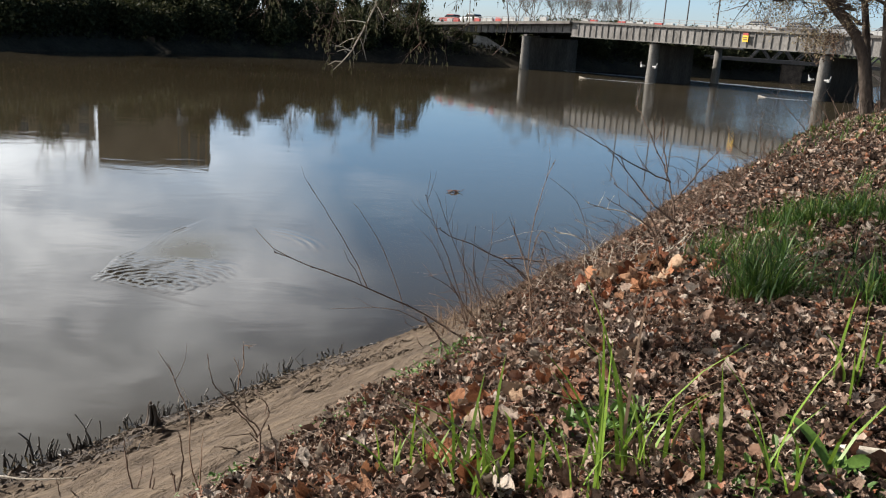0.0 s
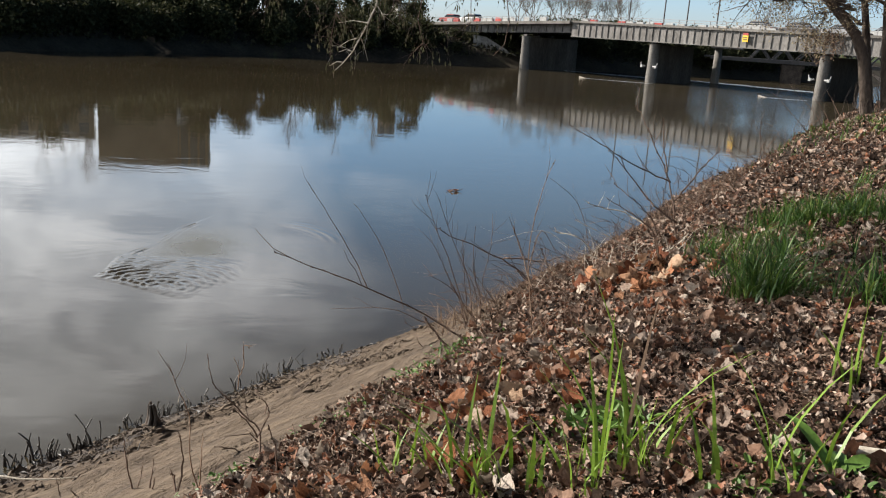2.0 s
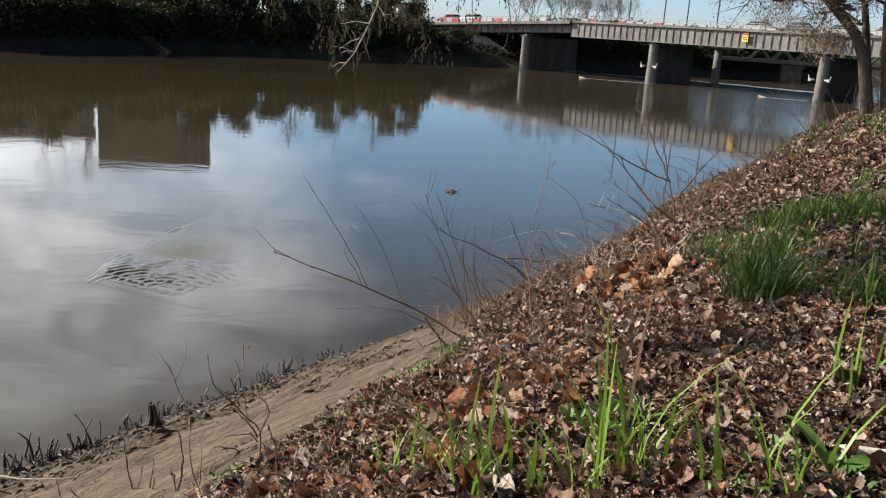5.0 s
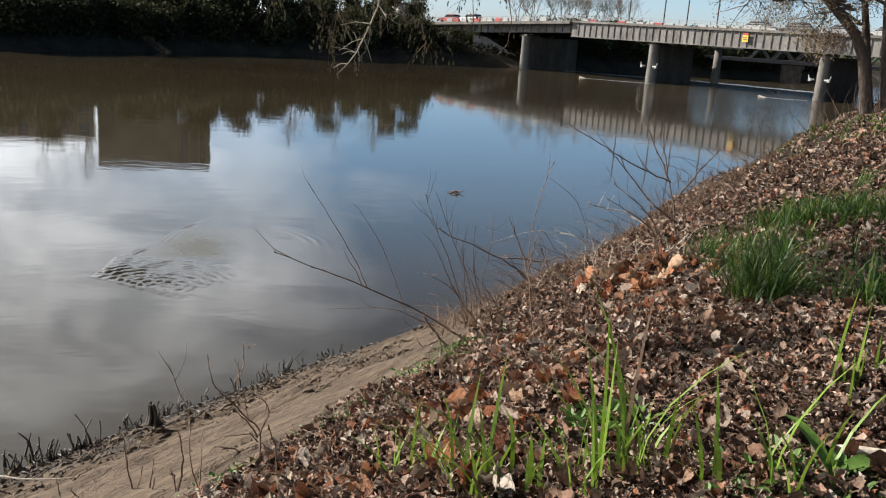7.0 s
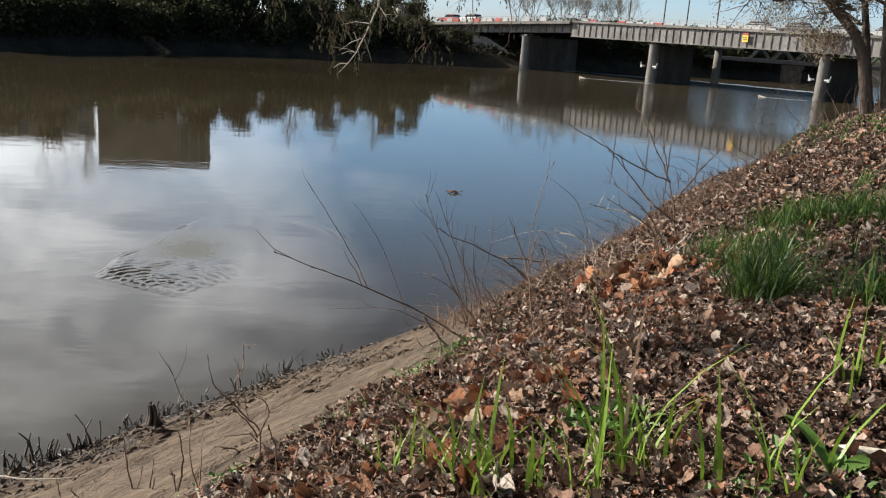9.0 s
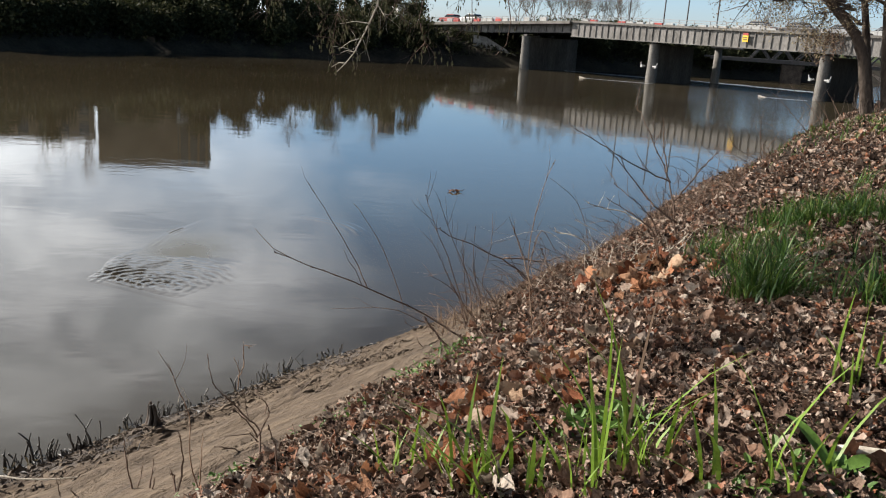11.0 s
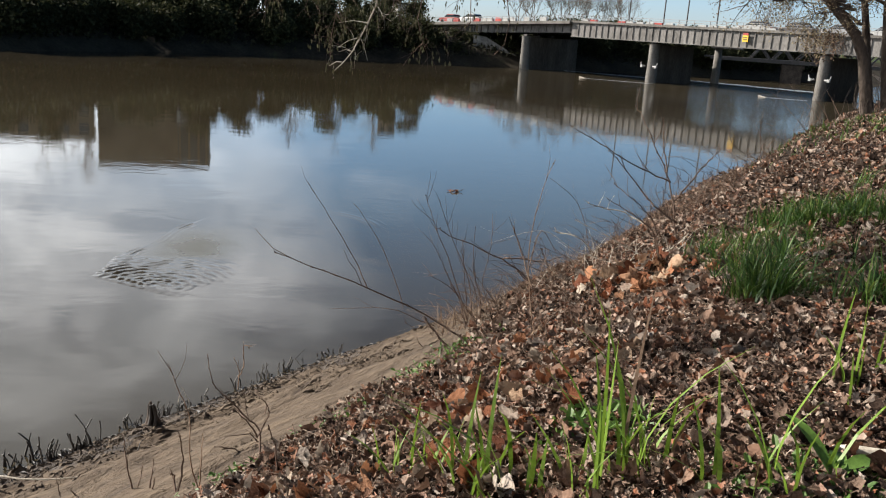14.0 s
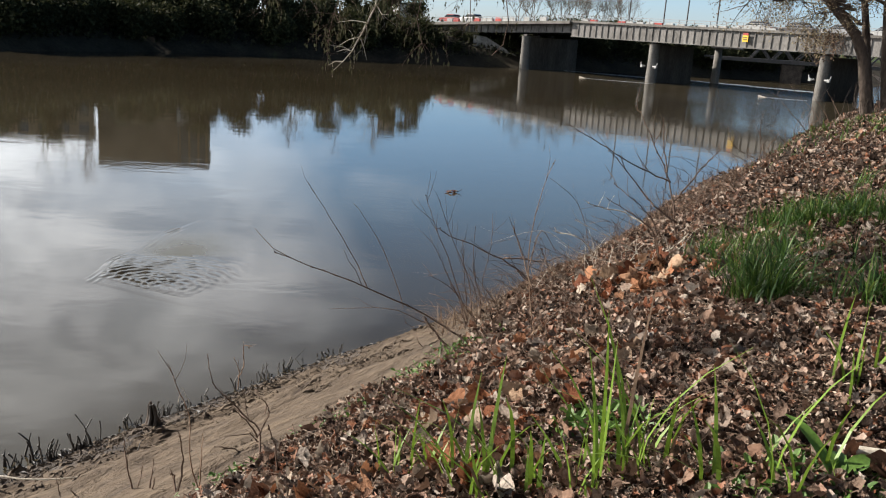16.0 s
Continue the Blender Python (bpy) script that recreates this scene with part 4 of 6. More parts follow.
# thinner growth joins the belt to the clump lower down
spots += [(3.95 - 1.5 * q + meadow_rnd.normal(0, 0.13), 10.2 - 4.0 * q + meadow_rnd.normal(0, 0.2), meadow_rnd.uniform(0.12, 0.36)) for q in np.linspace(0, 1, 13)]
spots += [(meadow_rnd.uniform(2.75, 3.3), meadow_rnd.uniform(8.8, 9.9), 0.22) for k in range(9)]
spots += [(meadow_rnd.uniform(2.4, 2.8), meadow_rnd.uniform(5.0, 5.8), 0.2) for k in range(7)]
spots += [(meadow_rnd.uniform(2.4, 4.2), meadow_rnd.uniform(5.0, 9.8), 0.16) for k in range(24)]
v, f = clumps(spots[6:], 85, 0.12, 0.37, 0.011, meadow_rnd)
tagged(new("grass", bulk("grass", v, f, MEADOW)), "clumps of fresh green spring grass among the leaves", "grass", kind="stuff")
v, f = clumps(spots[:6], 120, 0.09, 0.44, 0.0085, meadow_rnd)
tagged(new("grass", bulk("grass", v, f, MEADOW)), "tall dense clump of dark green grass", "grass", kind="stuff")
v, f = grass_patch(900, 7.0, 11.0, 14.5, 22, 0.22, 0.02, 0.5, grass_rnd)
tagged(new("grass", bulk("grass", v, f, MEADOW)), "green grass at the foot of the tree", "grass", kind="stuff")
# dry grass down the bank to the water
dx, dy = grass_rnd.uniform(0, 14, 40000), grass_rnd.uniform(10.0, 32, 40000)
du = near_u(dx, dy)
ok = (du > 0.05) & (du < 2.6 + 2.0 * hills(dx, dy, 1.2, 44)) & (grass_rnd.rand(40000) < np.clip(0.75 + 1.2 * hills(dx, dy, 2.5, 45), 0, 1))
dp = np.column_stack([dx[ok], dy[ok], ground_z(dx[ok], dy[ok]) - 0.01])
v, f = blades(dp, 0.3, 0.008, 1.9, grass_rnd)
tagged(new("dry_grass", bulk("dry_grass", v, f, STRAW)), "matted dry tan grass along the water's edge", "grass", kind="stuff")
TUFTS = []
for k, (x, y, n, tall) in enumerate([(-0.16, 3.55, 5, 0.2), (-0.1, 3.3, 4, 0.24), (0.0, 3.05, 5, 0.26), (0.1, 2.95, 6, 0.3), (0.2, 2.78, 6, 0.28), (0.27, 2.9, 7, 0.36), (0.38, 2.75, 6, 0.26), (0.48, 2.9, 6, 0.28), (0.58, 2.75, 5, 0.3), (0.66, 2.85, 8, 0.36), (0.75, 2.9, 7, 0.46), (0.86, 2.97, 6, 0.34), (1.0, 2.66, 5, 0.26), (1.1, 2.5, 5, 0.3), (1.3, 2.62, 4, 0.24), (1.75, 3.4, 5, 0.24), (1.95, 3.6, 5, 0.2), (2.1, 3.9, 4, 0.2)]):
    t = thing("grass_tuft", pose(x, y, float(ground_z(x, y))), "tuft of long bright green grass blades", "grass", "tufts of long grass")
    n += 1
    p = np.column_stack([grass_rnd.normal(0, 0.06, n), grass_rnd.normal(0, 0.06, n), np.full(n, -0.01)])
    v, f = blades(p, tall * 1.55, 0.0135, 0.45, grass_rnd)
    for i in range(n):
        m = STRAW if grass_rnd.rand() < 0.06 else GRASS
        part("blade", bulk("blade", v[i:i + 1], f, m), m, t)
    TUFTS.append(t)

# larger leaves lying on top, each its own piece
big = []
for k in range(8):
    tv, tf = leaf_template(4 + k % 2, 0.14 + 0.05 * (k % 4), (0.2, 0.45, 0.7, 0.35)[k % 4], (1.6, -1.5, 2.6, 0.9, 2.1, -2.2, 3.0, 1.4)[k], 50 + k, 3)
    big.append(bulk("leaf", tv[None], tf, LEAF, True))
places = scatter(2600, 2.2, 13.0, 0.7, litter_rnd)
crest = near_u(places[:, 0], places[:, 1])
band = np.abs(crest - np.interp(places[:, 1], [3, 6, 9, 13], [6.6, 5.9, 5.2, 3.6]))
order = np.argsort(band + litter_rnd.uniform(0, 2.6, len(places)))[:236]
for i in order:
    ob = part("leaf", big[int(litter_rnd.randint(8))], LEAF, litter)
    s = litter_rnd.uniform(0.1, 0.2)
    ob.matrix_local = Matrix.Translation((places[i, 0], places[i, 1], places[i, 2] + 0.03 + 0.12 * s)) @ pose(0, 0, 0, litter_rnd.normal(0, 30), litter_rnd.normal(0, 30), litter_rnd.uniform(0, 360)) @ Matrix.Diagonal((s, s, s, 1))

# a drift of the largest on the shoulder of the bank
for k in range(60):
    q = litter_rnd.rand()
    x, y = 1.75 + 1.1 * q + litter_rnd.normal(0, 0.16), 9.9 - 1.1 * q + litter_rnd.normal(0, 0.5)
    ob = part("leaf", big[int(litter_rnd.randint(8))], LEAF, litter)
    s = litter_rnd.uniform(0.16, 0.34)
    ob.matrix_local = Matrix.Translation((x, y, float(ground_z(x, y)) + 0.04 + 0.25 * s)) @ pose(0, 0, 0, litter_rnd.normal(0, 48), litter_rnd.normal(0, 48), litter_rnd.uniform(0, 360)) @ Matrix.Diagonal((s, s, s, 1))

# clods and foot-worn lumps on the mud
clod_rnd = np.random.RandomState(23)
cx, cy = clod_rnd.uniform(-5.2, 1.6, 14000), clod_rnd.uniform(4.6, 14.5, 14000)
cu = near_u(cx, cy)
ok = (cu > 0.03) & (cu < litter_edge(cx, cy)) & (hills(cx, cy, 3.0, 40) > np.interp(cu, [0, 1.2, 2.5, 4.5], [-0.5, -0.1, 0.25, 0.45]))
CLOD = material("mud_clod", [(0.0, (0.064, 0.048, 0.0344)), (1.0, (0.144, 0.11, 0.0784))], 20.0, 0.8, 0.6, 60.0, per="island")
lump = np.array([(-0.5, -0.35, -0.1), (0.45, -0.4, -0.1), (0.55, 0.3, -0.1), (-0.4, 0.45, -0.1), (-0.2, -0.1, 0.3), (0.2, 0.1, 0.36)])
spot = np.column_stack([cx[ok], cy[ok], ground_z(cx[ok], cy[ok])])
tagged(new("mud_clods", bulk("mud_clods", pieces(lump, spot, clod_rnd.lognormal(math.log(0.026), 0.5, len(spot)), 0.12, clod_rnd, np.zeros(len(spot))), [(0, 1, 5), (0, 5, 4), (1, 2, 5), (2, 3, 5), (3, 4, 5), (3, 0, 4)], CLOD)), "crumbled clods of drying mud", "mud", kind="stuff")

# ridges and runnels that the falling water left along the mud
rx, ry = clod_rnd.uniform(-5.6, 1.2, 70000), clod_rnd.uniform(5.0, 14.5, 70000)
ru = near_u(rx, ry)
ok = (ru > 0.05) & (ru < 3.0) & (ru < litter_edge(rx, ry)) & (hills(rx, ry, 2.2, 44) + 0.5 * hills(rx, ry, 6.0, 45) > np.interp(ru, [0, 0.8, 1.8, 2.8], [-0.02, -0.05, 0.03, 0.25]))
rx, ry = rx[ok][:6500], ry[ok][:6500]
along = np.arctan2(-(near_u(rx + 0.05, ry) - near_u(rx - 0.05, ry)), near_u(rx, ry + 0.05) - near_u(rx, ry - 0.05)) + clod_rnd.normal(0, 0.35, len(rx))
long = np.clip(clod_rnd.lognormal(math.log(0.04), 0.5, len(rx)), 0.02, 0.14)
ridge = np.array([(-0.6, 0.02, -0.06), (-0.15, -0.2, -0.06), (0.3, -0.17, -0.06), (0.6, 0.03, -0.06), (0.2, 0.19, -0.06), (-0.25, 0.16, -0.06), (-0.2, 0.03, 0.13), (0.22, -0.02, 0.1)])
local = ridge[None] * long[:, None, None]
turned = np.stack([local[..., 0] * np.cos(along)[:, None] - local[..., 1] * np.sin(along)[:, None], local[..., 0] * np.sin(along)[:, None] + local[..., 1] * np.cos(along)[:, None], local[..., 2]], -1)
turned += np.column_stack([rx, ry, ground_z(rx, ry)])[:, None]
tagged(new("mud_ridges", bulk("mud_ridges", turned, [(0, 1, 6), (1, 2, 7), (1, 7, 6), (2, 3, 7), (3, 4, 7), (4, 5, 6), (4, 6, 7), (5, 0, 6)], CLOD)), "dark crusted ridges of mud along the water's edge", "mud", kind="stuff")

# dark flotsam stranded along the water's edge
fx, fy = clod_rnd.uniform(-5.6, 0.6, 9000), clod_rnd.uniform(6.5, 15, 9000)
fu = near_u(fx, fy)
ok = (fu > -0.08) & (fu < 0.75) & (clod_rnd.rand(9000) < np.interp(fu, [-0.08, 0.1, 0.75], [0.5, 1.0, 0.1])) & (hills(fx, fy, 4.0, 70) > -0.25)
spot = np.column_stack([fx[ok], fy[ok], np.maximum(ground_z(fx[ok], fy[ok]), 0)])
shard = np.array([(-0.5, -0.09, 0), (0.15, -0.12, 0.12), (0.5, 0.02, 0.02), (-0.1, 0.1, 0.1)])
tagged(new("flotsam", bulk("flotsam", pieces(shard, spot, clod_rnd.uniform(0.03, 0.13, len(spot)), 0.4, clod_rnd, np.full(len(spot), 0.008)), [(0, 1, 2), (0, 2, 3)], STUB)), "dark stranded twigs and bark at the water's edge", "flotsam", kind="stuff")

# ---- low green weeds ----


def weeds(x, y, n, size, wide, label):
    px, py = grass_rnd.normal(x, wide, n), grass_rnd.normal(y, wide, n)
    c = np.column_stack([px, py, ground_z(px, py) + grass_rnd.uniform(0.0, size * 0.9, n)])
    a = grass_rnd.normal(0, 1, (n, 3)) * (1, 1, 0.35) + (0, 0, 0.35)
    a /= np.linalg.norm(a, axis=1)[:, None]
    b = np.cross(a, (0, 0, 1.0)) + grass_rnd.normal(0, 0.2, (n, 3))
    b /= np.linalg.norm(b, axis=1)[:, None]
    s = size * grass_rnd.uniform(0.5, 1.2, (n, 1))
    up = np.array([0, 0, 0.14]) * s
    v = np.stack([c, c + a * s * 0.3 + b * s * 0.24 + up, c + a * s * 0.65 + b * s * 0.2 + up, c + a * s, c + a * s * 0.65 - b * s * 0.2 + up, c + a * s * 0.3 - b * s * 0.24 + up], 1)
    return tagged(new("weeds", bulk("weeds", v, [(0, 1, 2), (0, 2, 3), (0, 3, 4), (0, 4, 5)], WEED)), label, "weeds", kind="stuff")


for x, y, n, size, wide in ((-0.05, 8.0, 240, 0.06, 0.22), (0.3, 8.7, 160, 0.06, 0.2), (-0.5, 6.3, 160, 0.05, 0.13), (-0.75, 5.8, 110, 0.05, 0.12), (-1.25, 5.0, 70, 0.05, 0.12), (0.72, 3.45, 260, 0.07, 0.1), (0.55, 3.3, 90, 0.05, 0.1), (1.3, 2.7, 420, 0.05, 0.18), (1.1, 2.5, 260, 0.055, 0.12), (1.5, 2.6, 260, 0.05, 0.14), (2.4, 4.1, 90, 0.05, 0.25), (4.4, 10.6, 90, 0.07, 0.3)):
    weeds(x, y, n, size, wide, "low green weeds sprouting through dead leaves")


def broad_plant(x, y):
    t = thing("dock_plant", pose(x, y, float(ground_z(x, y)) + 0.02), "young dock plant with broad pointed green leaves", "plant")
    for turn, long, wide, rise in ((28, 0.22, 0.036, 0.75), (118, 0.24, 0.027, 1.15), (70, 0.17, 0.03, 0.8), (240, 0.13, 0.03, 0.7)):
        g, v, f = Geo(), [], []
        for i in range(7):
            q = i / 6
            k = wide * math.sin(math.pi * min(0.98, 0.08 + q * 0.9)) ** 0.8
            r, z = long * q, long * (rise * q - 0.55 * q * q)
            v += [(r, -k, z + k * 0.45), (r, 0, z), (r, k, z + k * 0.45)]
        for i in range(6):
            for j in (0, 1):
                f.append((3 * i + j, 3 * i + 3 + j, 3 * i + 4 + j, 3 * i + 1 + j))
        g.add(v, f)
        part("leaf", g, WEED, t, smooth=True).rotation_euler = (0, 0, radians(turn))
    return t


broad_plant(1.33, 2.6)

# weathered stick lying among the leaves
stick = thing("stick", pose(1.55, 2.8, float(ground_z(1.55, 2.8)) + 0.055, 0, 0, -8), "weathered grey piece of wood on the leaves", "stick")
g = Geo()
g.tube([(-0.14, 0, 0), (-0.08, 0.006, 0.006), (0.02, 0.0, 0.004), (0.12, 0.01, 0.01), (0.3, 0.015, 0.0)], 0.022, 0.03, 8)
part("wood", g, PALE_TWIG, stick, smooth=True)


# ---- shrubs and sprouts on the bank ----
def shoot(g, base, pts, r, rnd, twigs=4, depth=0.12):
    """A stem through points given as (across, up) from its base, with side twigs and buds."""
    line, d = [], 0.0
    for i, (a, u) in enumerate(pts):
        line.append(Vector(base) + Vector((a, d, u)))
        d += rnd.uniform(-depth, depth)
    fine = []
    for i in range(len(line) - 1):
        p0, p1, p2, p3 = line[max(i - 1, 0)], line[i], line[i + 1], line[min(i + 2, len(line) - 1)]
        for k in range(4):
            q = k / 4
            fine.append(0.5 * ((2 * p1) + (p2 - p0) * q + (2 * p0 - 5 * p1 + 4 * p2 - p3) * q * q + (3 * p1 - p0 - 3 * p2 + p3) * q ** 3))
    fine.append(line[-1])
    wob = [p + Vector((rnd.uniform(-1, 1), rnd.uniform(-1, 1), rnd.uniform(-1, 1))) * r * 0.7 for p in fine]
    g.tube(wob, r, r * 0.3, 5)
    length = sum((wob[i + 1] - wob[i]).length for i in range(len(wob) - 1))
    for k in range(twigs):
        i = rnd.randrange(len(wob) // 4, len(wob) - 1)
        way = (wob[i + 1] - wob[i]).normalized() + Vector((rnd.uniform(-0.9, 0.9), rnd.uniform(-0.6, 0.6), rnd.uniform(-0.1, 0.8)))
        q = wob[i]
        tw = [q]
        for j in range(3):
            way = (way + Vector((rnd.uniform(-0.3, 0.3), rnd.uniform(-0.3, 0.3), rnd.uniform(-0.1, 0.25)))).normalized()
            tw.append(tw[-1] + way * length * rnd.uniform(0.04, 0.1))
        g.tube(tw, r * 0.4, r * 0.15, 4)
    for k in range(int(length * 14)):
        p = wob[rnd.randrange(len(wob) // 3, len(wob))]
        g.box(p + Vector((rnd.uniform(-1, 1), 0, rnd.uniform(-1, 1))) * r * 0.7, (r * 0.6, r * 0.6, r * 1.5))


def shrub(x, y, stems, r, label, bark=TWIG, name="shrub", seed=0, twigs=4, sink=0.04):
    rnd = random.Random(seed)
    t = thing(name, pose(x, y, float(ground_z(x, y)) - sink), label, "shrub")
    for pts in stems:
        g = Geo()
        shoot(g, (0, 0, 0), pts, r * rnd.uniform(0.75, 1.1), rnd, twigs)
        part("stem", g, bark, t)
    return t


def thicket(x, y, n, tall, r, seed, label, spread=0.5, lean=(0.0, 0.0), bark=TWIG, wide=0.25, twigs=3):
    """Many thin stems fanning out of one patch."""
    rnd = random.Random(seed)
    t = thing("thicket", pose(x, y, float(ground_z(x, y))), label, "shrub")
    for k in range(n):
        bx, by = rnd.gauss(0, wide), rnd.gauss(0, wide)
        bz = float(ground_z(x + bx, y + by) - ground_z(x, y)) - 0.03
        h = tall * rnd.uniform(0.45, 1.1)
        a = lean[0] + rnd.gauss(0, spread)
        g = Geo()
        j1, j2 = rnd.gauss(0, 0.09) * h, rnd.gauss(0, 0.09) * h
        shoot(g, (bx, by, bz), [(0, 0), (a * h * 0.4 + j1, h * 0.35), (a * h * 0.65 + j2, h * 0.7 - j1), (a * h, h * (1 - 0.2 * abs(a)))], r * rnd.uniform(0.5, 1.0), rnd, twigs, 0.1 + 0.1 * h)
        part("stem", g, bark, t)
    return t


